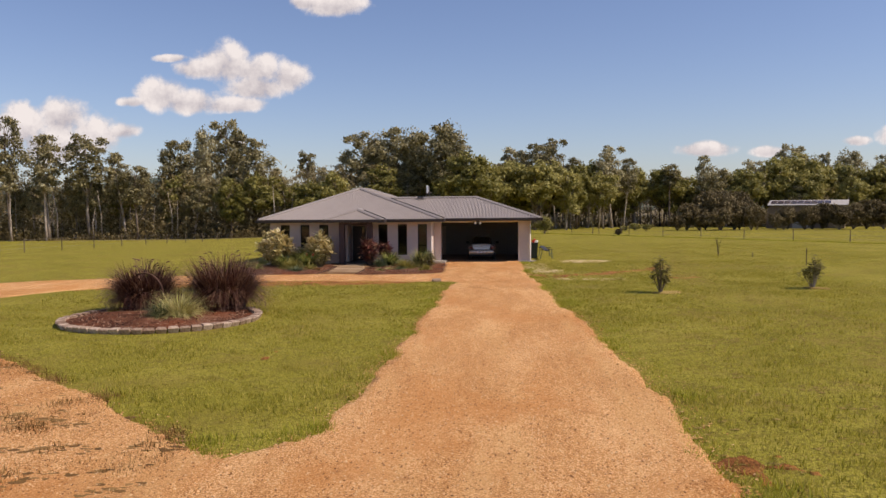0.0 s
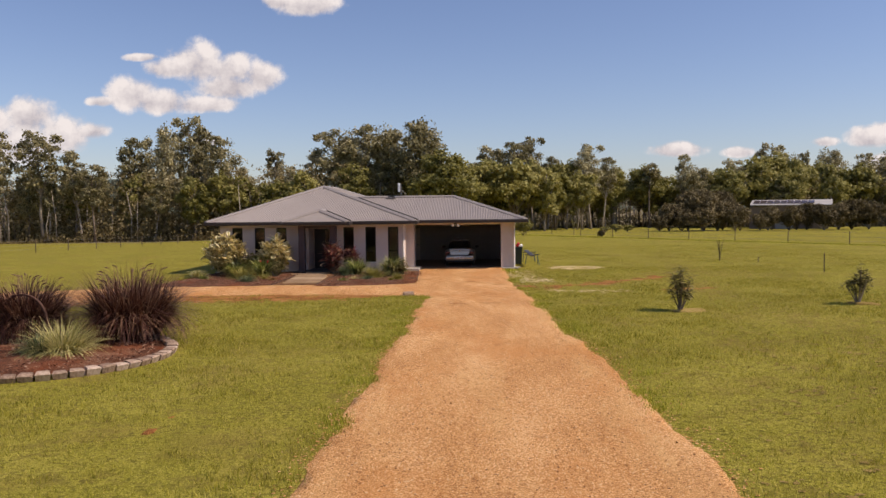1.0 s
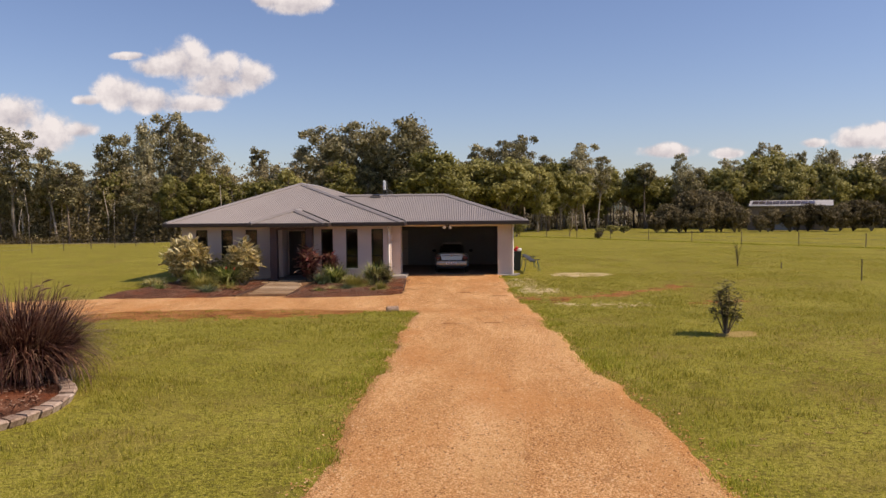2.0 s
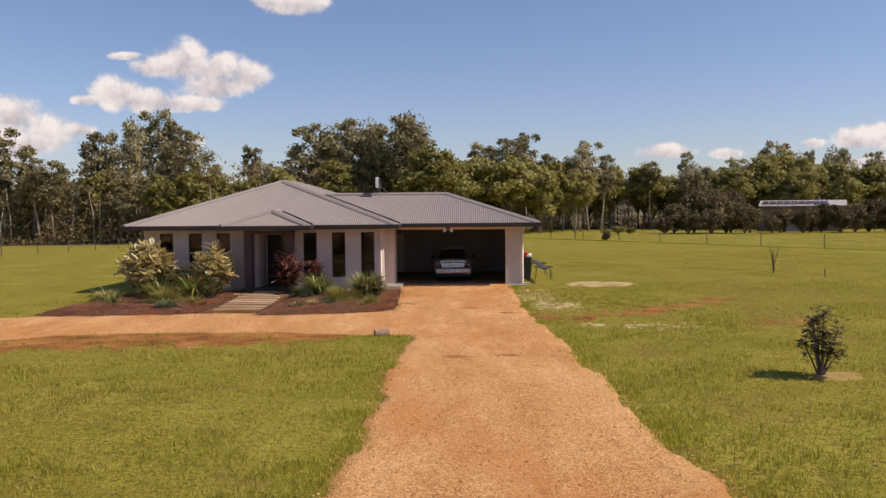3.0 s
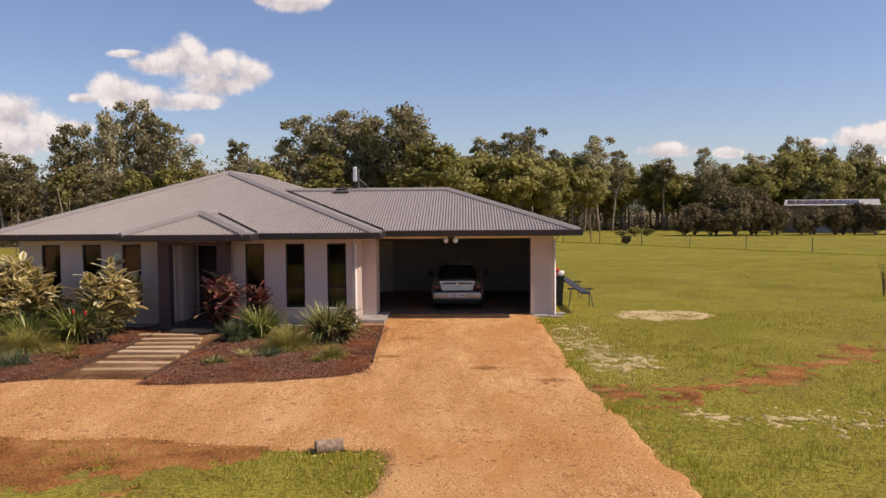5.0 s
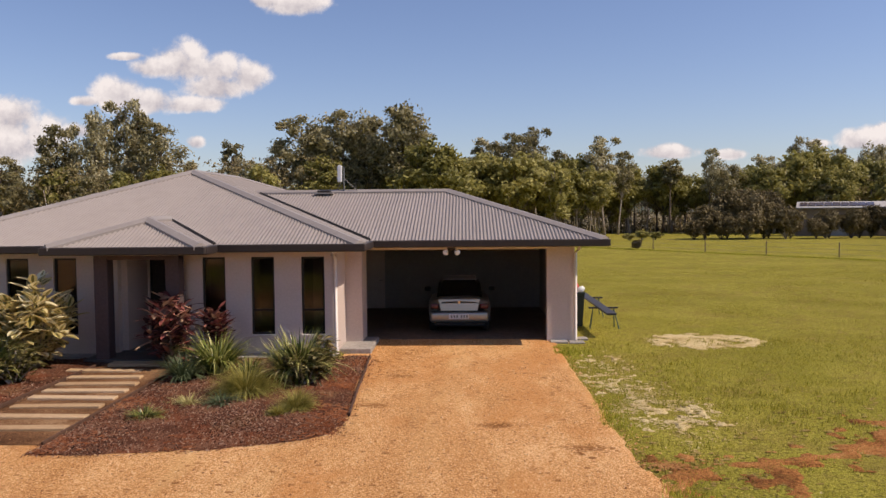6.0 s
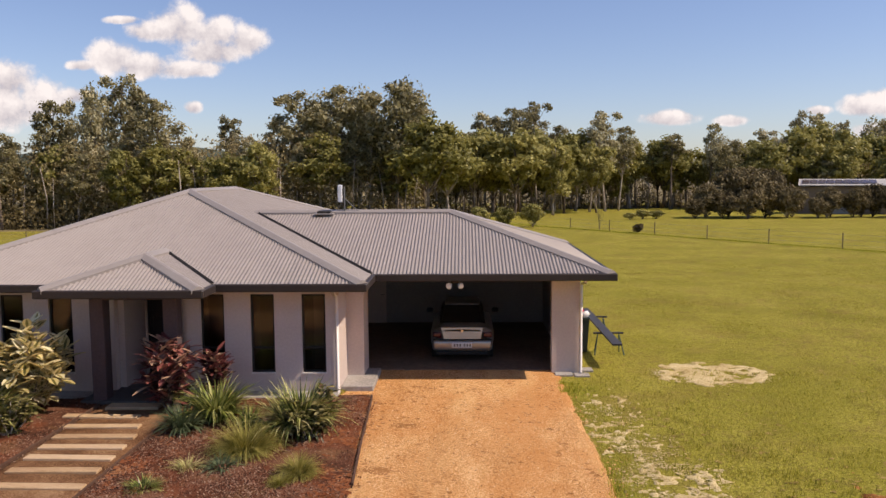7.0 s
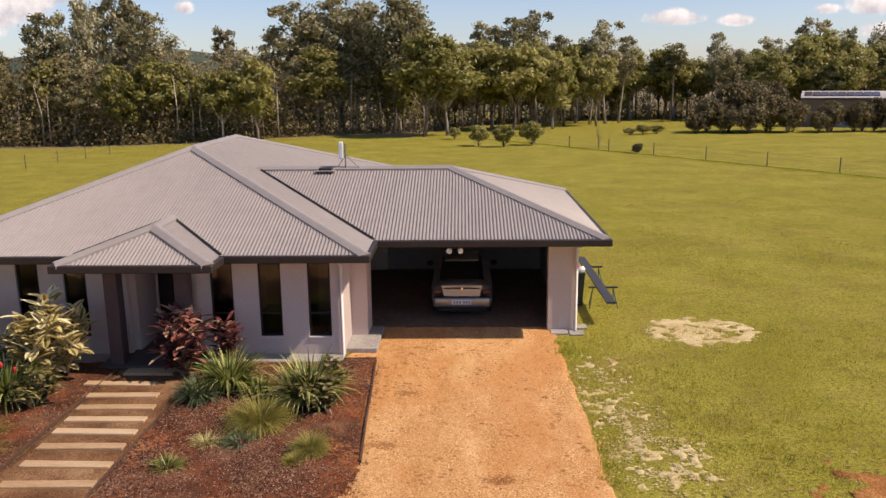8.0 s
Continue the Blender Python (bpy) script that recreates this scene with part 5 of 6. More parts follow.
# the island bed
isle = thing("island_bed", (ISLE[0], ISLE[1], g1(*ISLE[:2])), "round lawn bed with concrete block edging and red mulch", "garden bed")
V, F, k = [(0, 0, .2)], [], 60
for f, z in ((.33, .19), (.66, .155), (.945, .085)):
    V += [(ISLE[2] * f * math.cos(2 * math.pi * i / k), ISLE[3] * f * math.sin(2 * math.pi * i / k), z + .02 * math.sin(i * 7.3)) for i in range(k)]
F = [(0, 1 + i, 1 + (i + 1) % k) for i in range(k)] + [(1 + a * k + i, 1 + a * k + k + i, 1 + a * k + k + (i + 1) % k, 1 + a * k + (i + 1) % k) for a in range(2) for i in range(k)]
part("mulch", Geo().add(V, F), MULCH, isle, "red-brown mulch")
bl = Geo().add([(-.118, -.035, -.03), (.118, -.035, -.03), (.11, .13, -.03), (-.11, .13, -.03), (-.125, -.085, .15), (.125, -.085, .15), (.105, .13, .155), (-.105, .13, .155), (-.138, -.11, .125), (.138, -.11, .125)],
               [(3, 2, 1, 0), (4, 5, 6, 7), (0, 1, 9, 8), (8, 9, 5, 4), (1, 2, 6, 5, 9), (2, 3, 7, 6), (3, 0, 8, 4, 7)]).mesh("edging_block", BLOCK)
rb = random.Random(3)
for i in range(58):
    a = 2 * math.pi * i / 58
    b = part("edging_block", bl, None, isle)
    b.matrix_local = pose(ISLE[2] * .985 * math.cos(a), ISLE[3] * .985 * math.sin(a), rb.uniform(-.015, .015), rb.uniform(-3, 3), rb.uniform(-3, 3), math.degrees(math.atan2(ISLE[2] * math.sin(a), ISLE[3] * math.cos(a))) + 90 + rb.uniform(-4, 4))


def fountain_grass(x, y, r, h, seed, label):
    rg = random.Random(seed)
    e = thing("fountain_grass", (x, y, g1(x, y) + .17), label, "grass", "fountain grasses")
    g, pg = Geo(), Geo()
    for i in range(5200):
        az, q = rg.uniform(0, 6.283), rg.random() ** .55
        b0 = r * .72 * rg.random() ** .6
        L = h * rg.uniform(.45, 1.14)
        blade(g, rg, (math.cos(az) * b0, math.sin(az) * b0, -.05), az + rg.uniform(-1.1, 1.1), L, rg.uniform(.008, .017), radians(90 - 30 * q), rg.uniform(.3, 2.7) * (.35 + q), 0, 5)
    for i in range(26):
        az, q = rg.uniform(0, 6.283), rg.random() ** .6
        L, lift = h * rg.uniform(.8, 1.06), radians(88 - 30 * q)
        bx, by, bz = math.cos(az) * L * math.cos(lift), math.sin(az) * L * math.cos(lift), L * math.sin(lift) * .95
        d = Vector((math.cos(az) * .6, math.sin(az) * .6, .25)).normalized() * rg.uniform(.12, .22)
        p0 = Vector((bx, by, bz))
        pg.tube([(bx * .6, by * .6, bz * .75), p0], .004, 3)
        pg.tube([p0, p0 + d * .5, p0 + d + Vector((0, 0, -.03))], [.006, .017, .004], 4)
    part("blades", g, PLUM, e)
    part("plumes", pg, PLUME, e)


fountain_grass(-9.95, -25.3, .74, 1.5, 31, "purple fountain grass with feathery plumes behind a wheel")
fountain_grass(-7.35, -25.3, .86, 1.72, 32, "large dense purple fountain grass clump")
strap_plant("flax_lily", -7.95, -27.4, .68, .9, 1300, PALE, "pale cream-striped strap-leaved plant clump", .011, 33)
strap_plant("flax_lily", -8.35, -27.6, .42, .6, 420, BLUE, "blue-green strap-leaved clump in the island bed", .02, 34)
strap_plant("ground_cover", -10.4, -26.3, .45, .3, 200, TUFT, "thin weedy tuft in the mulch", .008, 35)
wheel = thing("wagon_wheel", (-9.5, -26.2, g1(-9.5, -26.2) + .06), "old rusty iron wagon wheel standing in the bed", "wheel", turn=-12)
g, k = Geo(), 40
for rr, yy in ((.62, -.03), (.66, -.03), (.66, .03), (.62, .03)):
    g.v += [(rr * math.cos(2 * math.pi * i / k), yy, .58 + rr * math.sin(2 * math.pi * i / k)) for i in range(k)]
g.f = [(a * k + i, a * k + (i + 1) % k, (a + 1) % 4 * k + (i + 1) % k, (a + 1) % 4 * k + i) for a in range(4) for i in range(k)]
g.m = [0] * len(g.f)
part("rim", g, RUST, wheel)
part("hub", Geo().tube([(0, -.08, .58), (0, .08, .58)], .07, 10), RUST, wheel)
for i in range(6):
    a = math.pi / 3 * i + .3
    part("spoke", Geo().tube([(.06 * math.cos(a), 0, .58 + .06 * math.sin(a)), (.63 * math.cos(a), 0, .58 + .63 * math.sin(a))], .012, 5), RUST, wheel)

# young trees on the lawn


def lawn_bush(x, y, h, seed):
    e = leafy_shrub("young_tree", x, y, h * .40, h, 12, 42, .13, [CITRUS, CITRUS], "young bushy tree planted in the lawn", seed, False, "young tree", .8, .16, .3, .42)
    tagged(e, group="young lawn trees")
    s = sheet("soil_patch", lambda a, b: in_oval(a, b, x + .25, y, .5, .36, .12, .3, seed), x - 1, x + 1.2, y - 1, y + 1, .08, THIN, .03, .06, label="bare ring of soil round a young tree")


lawn_bush(7.18, -19.9, 1.2, 41)
lawn_bush(13.28, -18.2, 1.25, 42)


def sapling(x, y, h, seed, label):
    rg = random.Random(seed)
    e = thing("sapling", (x, y, g1(x, y)), label, "sapling")
    g, lv = Geo(), Geo()
    for i in range(7):
        az, L = rg.uniform(0, 6.28), h * rg.uniform(.6, 1.0)
        tip = (math.cos(az) * h * .16, math.sin(az) * h * .16, L)
        g.tube([(0, 0, -.05), (tip[0] * .25, tip[1] * .25, L * .45), tip], [.018, .012, .005], 5)
        for j in range(14):
            f = rg.uniform(.35, 1)
            a2 = rg.uniform(0, 6.28)
            oval_leaf(lv, (tip[0] * f * f, tip[1] * f * f, tip[2] * f), (math.cos(a2), math.sin(a2), .5), (0, 0, 1), h * .07, h * .016, False)
    part("stem", g, BARK, e)
    part("foliage", lv, [OLIVE, OLIVE], e)


sapling(15.9, 4.8, 1.5, 51, "thin sparse sapling in the lawn")
sapling(14.0, 61, 2.7, 52, "sparse young tree beside the wire fence")
for x, y, h, lab in ((18.4, -3.9, .95, "short wooden stake in the lawn"), (17.6, 3.0, .35, "low wooden peg in the lawn")):
    tagged(part("stake", Geo().soft((x - .02, y - .02, -.05), (x + .02, y + .02, h), .004), POST), lab, "stake")

# garden path of timber sleepers
path = thing("sleeper_path", (-7.1, -6, 0), "stepped garden path of weathered timber sleepers", "path")
sl = Geo().soft((-.82, -.11, 0), (.82, .11, .075), .012).mesh("sleeper", SLEEPER)
rs = random.Random(8)
for y, dx in ((-3.92, -.55), (-4.59, -.28), (-5.23, -.12), (-5.83, -.05), (-6.4, 0.0), (-7.03, .03), (-7.74, .09), (-8.45, .12)):
    b = part("sleeper", sl, None, path)
    b.matrix_local = pose(dx + rs.uniform(-.02, .02), y + 6, .008, 0, rs.uniform(-.6, .6), rs.uniform(-.8, .8))
part("landing", Geo().soft((-.75, 2.62, 0), (.45, 2.98, .1), .015), SLEEPER, path, "timber landing step")
for x in (-8.13, -6.12):
    part("side_board", Geo().soft((x + 7.1 - .02, -3.3, 0), (x + 7.1 + .02, 2.9, .09), .006), EDGE, path)
edging = thing("bed_edging", (-1.9, -5, 0), "dark timber edging between mulch bed and drive", "edging")
pts = [(-2.03, -2.3), (-1.92, -4.2), (-1.86, -5.6), (-1.74, -7.6)]
for (xa, ya), (xb, yb) in zip(pts, pts[1:]):
    part("edging_board", Geo().add([(xa + 1.9 - .016, ya + 5, 0), (xa + 1.9 + .016, ya + 5, 0), (xb + 1.9 + .016, yb + 5, 0), (xb + 1.9 - .016, yb + 5, 0),
                                (xa + 1.9 - .016, ya + 5, .095), (xa + 1.9 + .016, ya + 5, .095), (xb + 1.9 + .016, yb + 5, .085), (xb + 1.9 - .016, yb + 5, .085)],
                               [(3, 2, 1, 0), (4, 5, 6, 7), (0, 1, 5, 4), (1, 2, 6, 5), (2, 3, 7, 6), (3, 0, 4, 7)]), EDGE, edging)

# fences
for name, start, step, count, label in (("fence", (1.9, 79.7), (3.15, -5.4), 14, "wire paddock fence on dark timber posts"), ("fence", (-38.6, 2.5), (-.05, 5.8), 12, "wire boundary fence on thin posts")):
    e = thing(name, (*start, 0), label, "fence")
    tops = []
    for i in range(count):
        x, y = start[0] + step[0] * i, start[1] + step[1] * i
        z = g1(x, y)
        tops.append((x, y, z))
        part("post", Geo().tube([(x - start[0], y - start[1], z - .2), (x - start[0], y - start[1], z + 1.2), (x - start[0], y - start[1], z + 1.22)], [.042, .038, .02], 7), POST, e)
    for hh in (.35, .7, 1.08):
        part("wire", Geo().tube([(x - start[0], y - start[1], z + hh) for x, y, z in tops], .008, 3), WIRE, e)
fl = np.random.RandomState(14)
k = fl.uniform(0, 13, 5200)
x, y = 1.9 + 3.15 * k + fl.normal(0, .12, 5200), 79.7 - 5.4 * k + fl.normal(0, .12, 5200)
FENCE_LINE = (x, y)
e = part("marker_post", Geo().soft((-.05, -.05, -.1), (.05, .05, 1.3), .01), WHITEP)
e.location = (-21.0, 27.0, g1(-21, 27))
tagged(e, "white marker post in the paddock", "post")

# the far shed
shed = thing("shed", (57.0, 101, g1(55, 101) - .35), "long farm shed with pale metal roof and panels", "shed", turn=-24)
part("wall", Geo().box((-5.6, -3, 0), (7, 3, 4.4)).box((-5.9, -3.05, 0), (-5.6, 3, 4.0)), SHEDW, shed)
part("roof", Geo().add([(-5.7, -3.8, 4.65), (7.6, -3.8, 4.65), (7.6, .5, 5.55), (-5.7, .5, 5.55), (-5.7, 3.6, 4.7), (7.6, 3.6, 4.7), (-5.7, -3.8, 4.55), (7.6, -3.8, 4.55)],
                       [(0, 1, 2, 3), (3, 2, 5, 4), (6, 7, 1, 0)]), SHEDR, shed, "pale metal roof")
for i in range(9):
    x0 = -5.2 + i * 1.12
    part("solar_panel", Geo().add([(x0, -2.9, 4.98), (x0 + 1.0, -2.9, 4.98), (x0 + 1.0, -.6, 5.44), (x0, -.6, 5.44), (x0, -2.9, 4.93), (x0 + 1.0, -2.9, 4.93), (x0 + 1.0, -.6, 5.39), (x0, -.6, 5.39)],
                                  [(0, 1, 2, 3), (7, 6, 5, 4), (0, 4, 5, 1), (1, 5, 6, 2), (2, 6, 7, 3), (3, 7, 4, 0)]), SOLAR, shed)
part("door", Geo().box((-1.5, -3.06, 0), (1.5, -3.0, 2.7)), SHEDR, shed)

# ---- loose cover of the ground ----


def tufts(name, x, y, h, spread_w, blades, material, label, category, seed):
    rg = np.random.RandomState(seed)
    n_t = len(x)
    z = gz(x, y)
    V = []
    for k in range(blades):
        az, w = rg.uniform(0, 6.283, n_t), rg.uniform(.5, 1.2, n_t)
        ox, oy = rg.normal(0, spread_w, n_t), rg.normal(0, spread_w, n_t)
        hh = h * rg.uniform(.5, 1.15, n_t)
        lean = rg.uniform(.2, .95, n_t) * hh
        bw = .2 * hh * w * .5
        cx, cy = np.cos(az), np.sin(az)
        V.append(np.stack([np.stack([x + ox - cy * bw, y + oy + cx * bw, z - .005], 1), np.stack([x + ox + cy * bw, y + oy - cx * bw, z - .005], 1), np.stack([x + ox + cx * lean, y + oy + cy * lean, z + hh], 1)], 1))
    V = np.concatenate(V).reshape(-1, 3)
    ob = new(name, big_mesh(name, V, np.arange(len(V)).reshape(-1, 3), material))
    return tagged(ob, label, category, "", "stuff")


def free_lawn(x, y):
    d = np.maximum(np.maximum(in_drive(x, y), in_isle(x, y) + .1), np.maximum(in_bed_right(x, y), in_bed_left(x, y)))
    d = np.maximum(np.maximum(d, in_sand(x, y)), in_path(x, y) + .1)
    inside_house = (x > -13) & (x < 3.15) & (y > -2.8) & (y < 14)
    return (d < 0) & ~inside_house


gr = np.random.RandomState(9)
N = 280000
x, y = gr.uniform(-16, 18, N), -44 + 44 * gr.random(N) ** 1.35
keep = (free_lawn(x, y) | ((in_sand(x, y) > 0) & (gr.random(N) < .4) & (x > 2.4))) & ((in_soil(x, y) < 0) | (gr.random(N) < .4)) & (gr.random(N) > .7 * worn(x, y))
keep &= gr.random(N) < np.clip(.72 + .8 * rough_noise(x, y, .3, 107) + .5 * rough_noise(x, y, .12, 108), .12, 1)
keep &= gr.random(N) < np.clip((y + 44) / 6, 0, 1) * np.clip((x + 16) / 3, 0, 1) * np.clip((18 - x) / 4, 0, 1)
x, y = x[keep], y[keep]
tufts("lawn_grass", x, y, .055 + .04 * np.clip(rough_noise(x, y, 1.6, 95) + .4, 0, 1) + .02 * rough_noise(x, y, .3, 96), .05, 3, BLADE, "short mown lawn grass blades", "grass", 1)
N = 150000
x, y = gr.uniform(-14, 17, N), -43 + 56 * gr.random(N) ** 1.2
keep = free_lawn(x, y) & (gr.random(N) < worn(x, y) ** 1.4)
x, y = x[keep], y[keep]
tufts("dry_lawn_grass", x, y, .035 + .012 * rough_noise(x, y, .5, 106), .05, 3, DRYLAWN, "dry yellow-brown blades in the worn lawn", "grass", 15)
N = 110000
x, y = gr.uniform(2.3, 30, N), -6 + 36 * gr.random(N) ** 1.2
keep = free_lawn(x, y) & (gr.random(N) > .7 * worn(x, y)) & (gr.random(N) < np.clip((30 - x) / 6, 0, 1) * np.clip((30 - y) / 8, 0, 1) * np.clip((y + 6) / 4, .2, 1))
x, y = x[keep], y[keep]
tufts("lawn_grass", x, y, .05 + .03 * rough_noise(x, y, 1.1, 105), .06, 2, BLADE, "paddock grass blades beside the house", "grass", 10)
N = 110000
x, y = np.where(gr.random(N) < .5, gr.uniform(-3, 0, N), gr.uniform(2, 6, N)), gr.uniform(-44, -1, N)
d = in_drive(x, y)
keep = (d < .1) & (in_sand(x, y) < 0) & (in_isle(x, y) < 0) & (in_bed_right(x, y) < 0) & (in_bed_left(x, y) < 0) & (d > -.9 * gr.random(N) ** 1.5) & (x > -3) & ~((x > -2.5) & (x < 2) & (y > -9))
x, y = x[keep], y[keep]
keep = rough_noise(x, y, 1.3, 97) + .5 * rough_noise(x, y, .5, 98) > -.35
x, y = x[keep], y[keep]
tufts("verge_grass", x, y, .04 + .085 * np.clip(rough_noise(x, y, .9, 99) + .2, 0, 1), .06, 4, LUSH, "longer green grass along the drive", "grass", 2)
N = 9000
x, y = gr.uniform(-16, -1.4, N), gr.uniform(-44, -27, N)
keep = (in_drive(x, y) > -.25) & (rough_noise(x, y, .8, 101) + .4 * rough_noise(x, y * 2, .4, 102) > .12) & (x < -1.9)
x, y = x[keep], y[keep]
tufts("dry_grass", x, y, .075 + .04 * rough_noise(x, y, .5, 103), .11, 26, DRY, "flattened dry grass on the gravel", "grass", 3)
N = 5000
x, y = gr.uniform(-16, 12, N), gr.uniform(-19, -4, N)
keep = (in_soil(x, y) > -.15) & (in_drive(x, y) < 0)
tufts("dry_grass", x[keep], y[keep], .05 + 0 * x[keep], .07, 5, DRY, "dry thin grass on bare soil", "grass", 4)

N = 700
x, y = gr.uniform(-2.3, 2.4, N), gr.uniform(-20, -.6, N)
keep = (in_drive(x, y) > .1) & (rough_noise(x, y, 1.2, 104) > .1)
tufts("leaf_litter", x[keep], y[keep], .03 + 0 * x[keep], .05, 7, CHIP, "scattered dark leaf litter on the drive", "litter", 8)

tufts("fence_grass", *FENCE_LINE, .16 + 0 * FENCE_LINE[0], .12, 3, LUSH, "uncut grass along the paddock fence", "grass", 12)

# pebbles on the gravel, bark chips on the beds
oct_v = np.array([(1, 0, 0), (0, 1, 0), (-1, 0, 0), (0, -1, 0), (0, 0, .7), (0, 0, -.5)])
oct_f = np.array([(0, 1, 4), (1, 2, 4), (2, 3, 4), (3, 0, 4)])


def scatter_stones(name, x, y, z, size, material, label, category, seed, flatness=(1, 1, 1)):
    rg = np.random.RandomState(seed)
    n_s = len(x)
    s = size * rg.uniform(.5, 1.5, (n_s, 1, 1)) * rg.uniform(.6, 1.3, (n_s, 1, 3)) * np.array(flatness)
    a = rg.uniform(0, 6.283, n_s)
    V = oct_v[None] * s
    c, sn = np.cos(a)[:, None], np.sin(a)[:, None]
    tilt = rg.normal(0, .35, (n_s, 1))
    W = np.stack([V[..., 0] * c - V[..., 1] * sn, V[..., 0] * sn + V[..., 1] * c, V[..., 2] + V[..., 0] * tilt], -1)
    W += np.stack([x, y, z], 1)[:, None, :]
    F = (oct_f[None] + 6 * np.arange(n_s)[:, None, None]).reshape(-1, 3)
    return tagged(new(name, big_mesh(name, W.reshape(-1, 3), F, material)), label, category, "", "stuff")


N = 110000
x, y = gr.uniform(-13, 5, N), -45 + 45 * gr.random(N) ** 1.7
keep = in_drive(x, y) > .03 - .6 * gr.random(N) ** 4
x, y = x[keep], y[keep]
scatter_stones("pebbles", x, y, gz(x, y) + .030, .014, STONE, "loose orange and buff pebbles on the drive", "gravel", 5)
N = 110000
x, y = np.where(gr.random(N) < .68, gr.uniform(-6.2, -1.6, N), gr.uniform(-14, -8, N)), gr.uniform(-9.9, -2.2, N)
keep = np.maximum(in_bed_right(x, y), in_bed_left(x, y)) > .03 - .3 * gr.random(N) ** 3
keep &= gr.random(N) < np.clip(.62 + .75 * rough_noise(x, y, 1.1, 117), .12, 1)
x, y = x[keep], y[keep]
d = np.maximum(in_bed_right(x, y), in_bed_left(x, y))
scatter_stones("bark_chips", x, y, gz(x, y) + .03 + .05 * np.clip(d / .6, 0, 1) + .02 * rough_noise(x, y, .3, 51) * (d > 0) + .016, .019, CHIP, "loose bark chips on the garden beds", "mulch", 6, (1, .45, .35))
N = 2200
a, q = gr.uniform(0, 6.283, N), np.sqrt(gr.random(N)) * .9
x, y = ISLE[0] + ISLE[2] * q * np.cos(a), ISLE[1] + ISLE[3] * q * np.sin(a)
scatter_stones("bark_chips", x, y, gz(x, y) + .2 - .05 * q, .035, CHIP, "loose bark chips on the island bed", "mulch", 7, (1, .45, .35))


# ragged flecks where one ground cover breaks up into another
def flecks(name, x, y, size, long_x, lift, material, label, category, seed):
    rg = np.random.RandomState(seed)
    n_f, lift = len(x), lift + 0 * x
    a = np.arange(7) * 2 * math.pi / 7
    rr = size[:, None] * rg.uniform(.45, 1.25, (n_f, 7))
    px, py = x[:, None] + rr * np.cos(a) * long_x, y[:, None] + rr * np.sin(a)
    rim = np.stack([px, py, gz(px, py) + lift[:, None] - .004], -1)
    V = np.concatenate([rim, np.stack([x, y, gz(x, y) + lift + size * .03], -1)[:, None]], 1).reshape(-1, 3)
    f = np.array([(i, (i + 1) % 7, 7) for i in range(7)])
    F = (f[None] + 8 * np.arange(n_f)[:, None, None]).reshape(-1, 3)
    return tagged(new(name, big_mesh(name, V, F, material, True)), label, category, "", "stuff")


N = 260000
x, y = gr.uniform(2.4, 8.5, N), gr.uniform(-13.5, 1.5, N)
near = np.exp(-((x - 3.6) / .7) ** 2 - ((y + 6.9) / 1.5) ** 2) + .55 * np.exp(-((x - 3.3) / .5) ** 2 - ((y + 3.9) / 1.4) ** 2) + .35 * np.exp(-((x - 5.7) / 1.0) ** 2 - ((y + 12.2) / .4) ** 2) + .5 * np.exp(-((np.hypot((x - 6.5) / 1.35, (y + .1) / 1.15) - 1) / .12) ** 2)
keep = (gr.random(N) < near * np.clip(.25 + 1.1 * rough_noise(x, y, .3, 111), 0, 1) * .5) & (in_drive(x, y) < -.1) & (gr.random(N) < .9)
x, y = x[keep], y[keep]
flecks("sand_flecks", x, y, .006 + .022 * gr.random(len(x)) ** 2, 1.3, .02, SAND, "pale sand breaking through the lawn", "sand", 31)
N = 110000
x, y = gr.uniform(-14, 12, N), gr.uniform(-19, -3, N)
keep = (gr.random(N) < np.exp(-(np.clip(-in_soil(x, y), 0, 3) / .28) ** 2) * np.where(x > 0, .4, .5) * np.clip(.4 + rough_noise(x, y, .4, 112), 0, 1)) & (in_drive(x, y) < -.05) & (in_bed_left(x, y) < 0)
x, y = x[keep], y[keep]
flecks("soil_flecks", x, y, .010 + .035 * gr.random(len(x)) ** 2, 1.5, .014, SOIL, "crumbs of red soil in thin grass", "soil", 32)
N = 130000
x, y = np.where(gr.random(N) < .5, gr.uniform(-4, 0, N), gr.uniform(1.8, 6, N)), -44 + 43 * gr.random(N) ** 1.2
d = in_drive(x, y)
keep = (d < .05) & (gr.random(N) < np.exp(d / .12) * .7) & (in_bed_right(x, y) < 0) & (in_bed_left(x, y) < 0)
x, y = x[keep], y[keep]
flecks("gravel_flecks", x, y, .008 + .026 * gr.random(len(x)) ** 2, 1.0, .02, GRAVEL, "gravel scattered into the edge of the lawn", "gravel", 33)
N = 62000
x, y = gr.uniform(-26, -1.4, N), gr.uniform(-54, -24, N)
keep = (in_drive(x, y) > -.2) & (rough_noise(x, y * 2.2, .8, 101) + .5 * rough_noise(x, y * 2.2, .35, 113) > .14 + .34 * gr.random(N)) & (x < -2.2 - .15 * (y + 40)) & (gr.random(N) < np.clip((x + 26) / 10, 0, 1) * np.clip((y + 54) / 11, 0, 1))
x, y = x[keep], y[keep]
flecks("dead_grass", x, y, .018 + .055 * gr.random(len(x)) ** 2, 1.7, .036, DRY, "flattened dead grass mats on the gravel", "grass", 34)
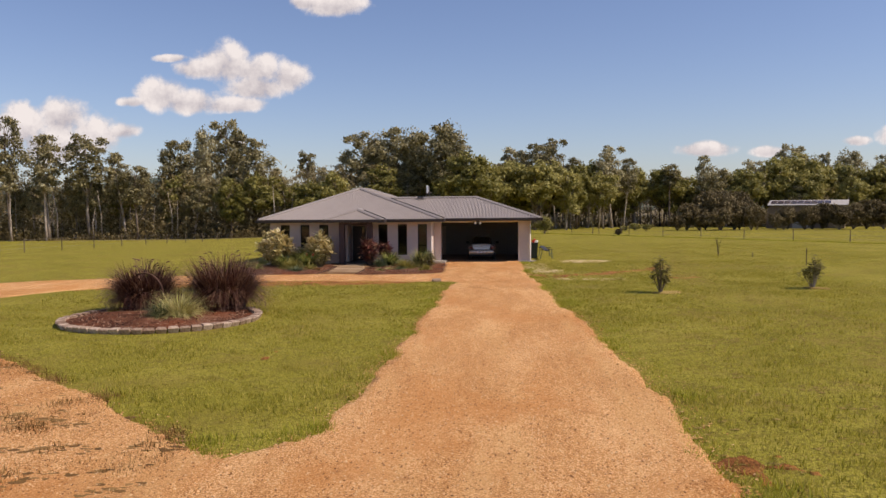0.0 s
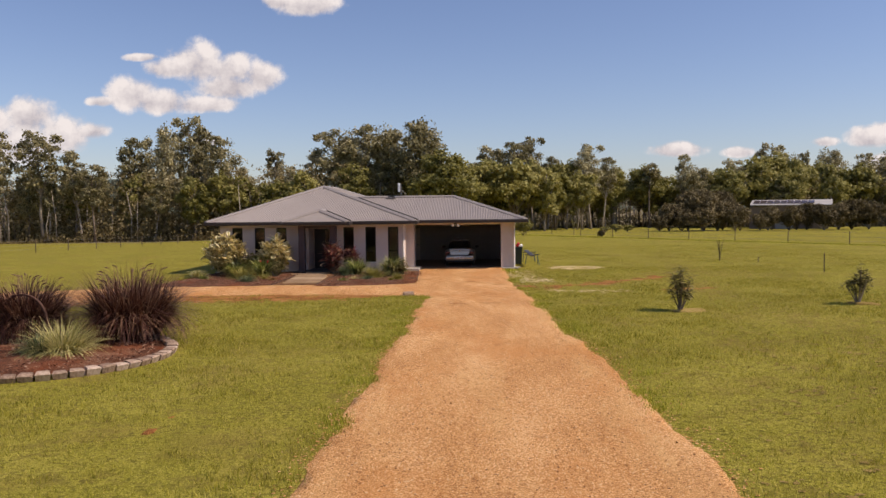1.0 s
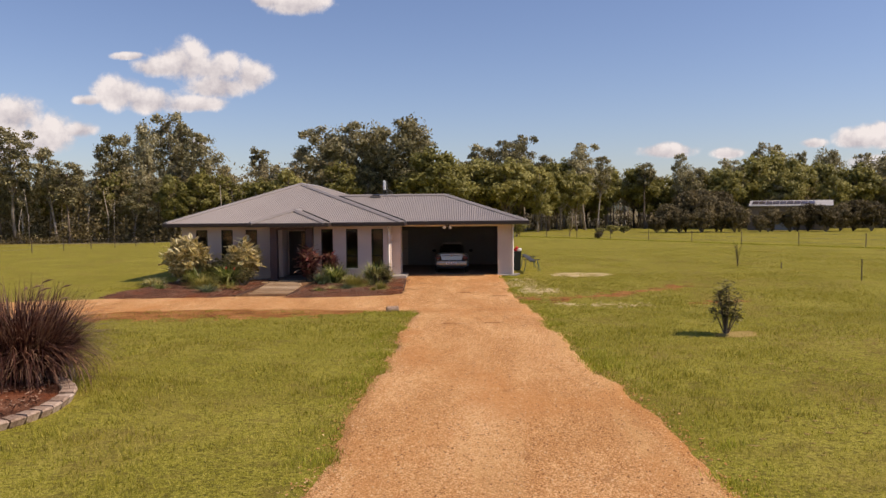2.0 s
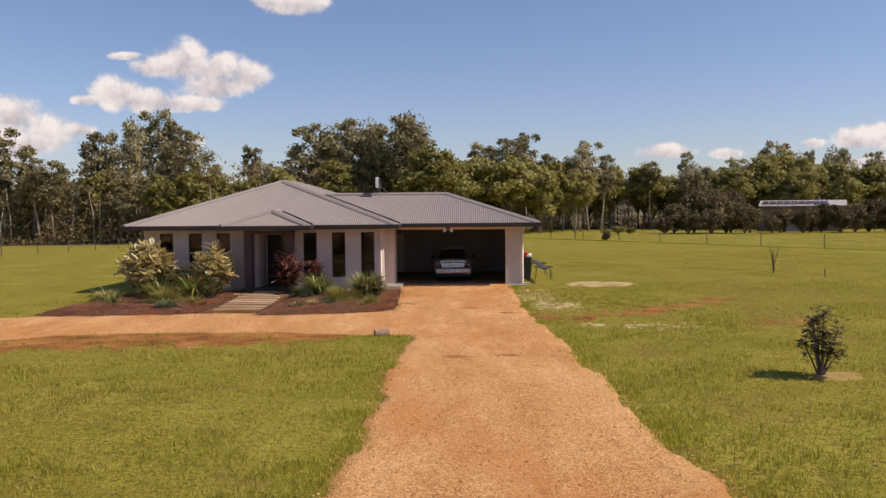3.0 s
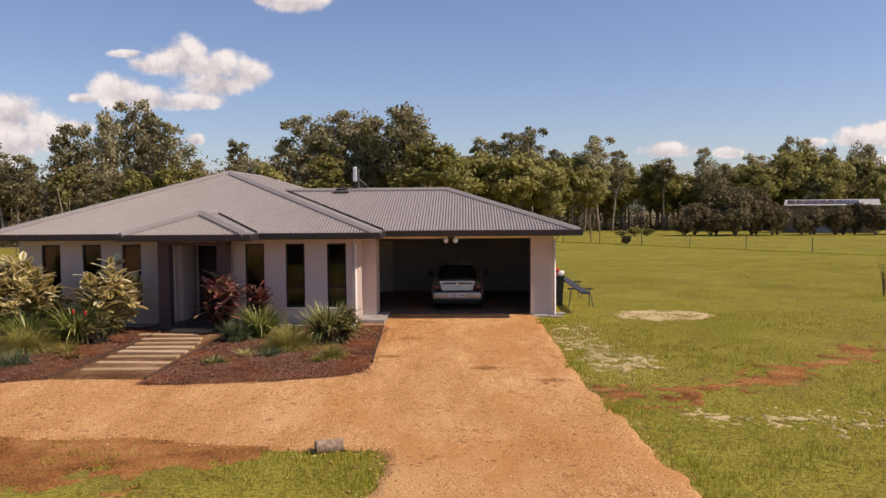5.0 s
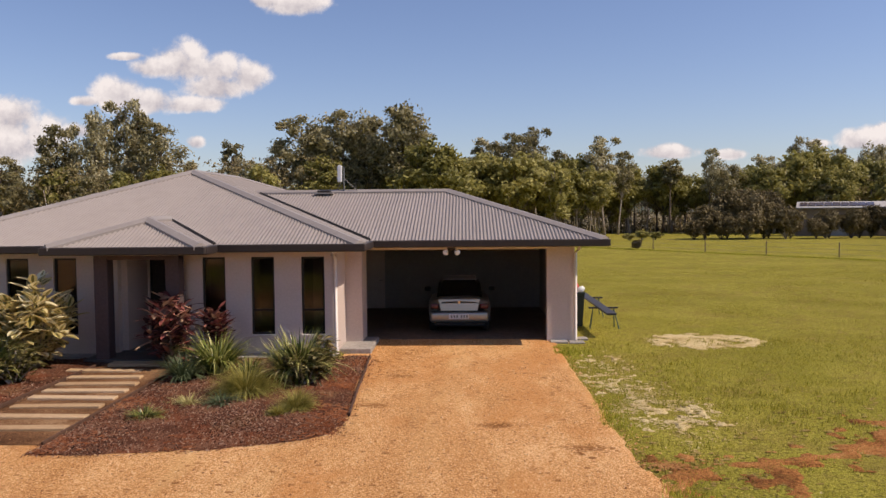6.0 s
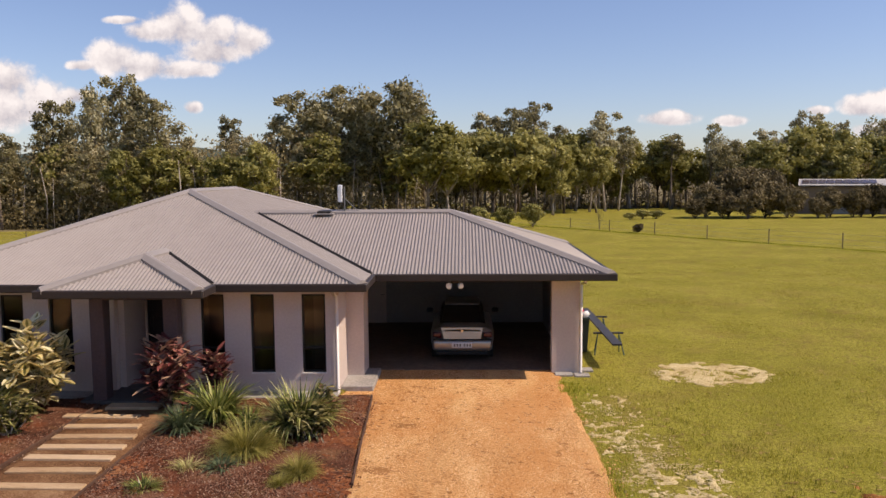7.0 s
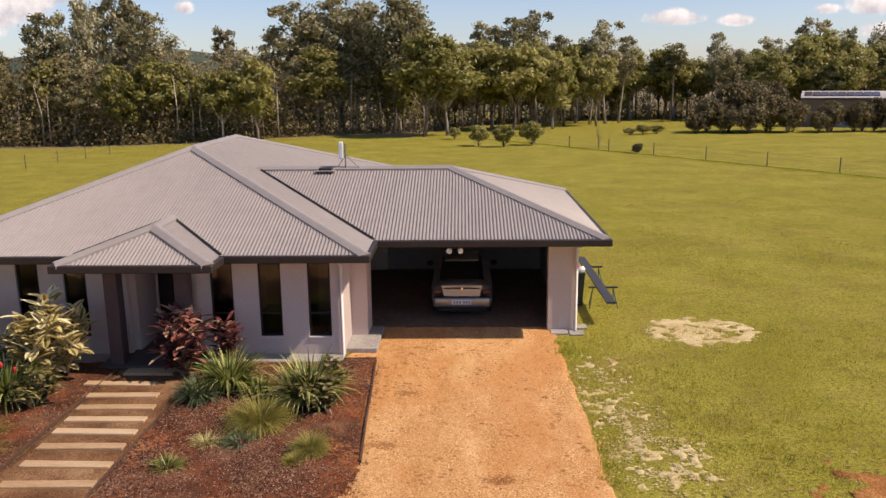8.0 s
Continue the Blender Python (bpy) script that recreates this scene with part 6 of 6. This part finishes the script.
N = 26000
x, y = gr.uniform(-10, 3.2, N), gr.uniform(-15, -.6, N)
keep = (in_drive(x, y) > .1) & (gr.random(N) < .06 + .4 * np.clip(y + 9, 0, 6) / 6 * (rough_noise(x, y, .5, 114) > .45) + .25 * (rough_noise(x, y, .5, 116) > .66))
x, y = x[keep], y[keep]
flecks("dirt_crumbs", x, y, .010 + .045 * gr.random(len(x)) ** 3, 1.3, .036, DAMP, "dark crumbs of dirt strewn on the gravel", "dirt", 35)
N = 190000
x, y = gr.uniform(2.5, 17, N), -43 + 56 * gr.random(N)
keep = free_lawn(x, y) & (gr.random(N) < .36 * worn(x, y) ** 1.6 * np.clip(.5 + .9 * rough_noise(x, y, .22, 115), 0, 1))
x, y = x[keep], y[keep]
flecks("thin_lawn", x, y, .012 + .04 * gr.random(len(x)) ** 2, 1.5, .016, THIN, "brown soil showing through worn lawn", "soil", 36)
cxs, cys = np.array([.42, 1.53, -1.1, -1.4, .7, 3.0, 2.0]), np.array([-17.7, -17.55, -4.4, -6.9, -8.2, -10.2, -9.4])
j = gr.randint(0, 7, 1500)
x, y = cxs[j] + gr.normal(0, .16, 1500), cys[j] + gr.normal(0, .09, 1500)
flecks("damp_marks", x, y, .008 + .02 * gr.random(1500), 1.3, .036, DAMP, "dark damp marks on the gravel", "marks", 37)
N = 26000
x, y = gr.uniform(-6.1, -1.6, N), gr.uniform(-9.8, -2.4, N)
d = in_bed_right(x, y)
near = np.exp(-((x + 1.95) / .45) ** 2) + .8 * np.exp(-((d - .1) / .35) ** 2) + .7 * np.exp(-((x + 5.6) / .45) ** 2)
keep = (d > .02) & (gr.random(N) < .45 * near * np.clip(.5 + rough_noise(x, y, .5, 118), 0, 1))
x, y, d = x[keep], y[keep], d[keep]
flecks("bed_soil", x, y, .012 + .04 * gr.random(len(x)) ** 2, 1.2, .05 + .05 * np.clip(d / .6, 0, 1) + .02 * rough_noise(x, y, .3, 51), REDMULCH, "red soil showing through the mulch", "soil", 38)
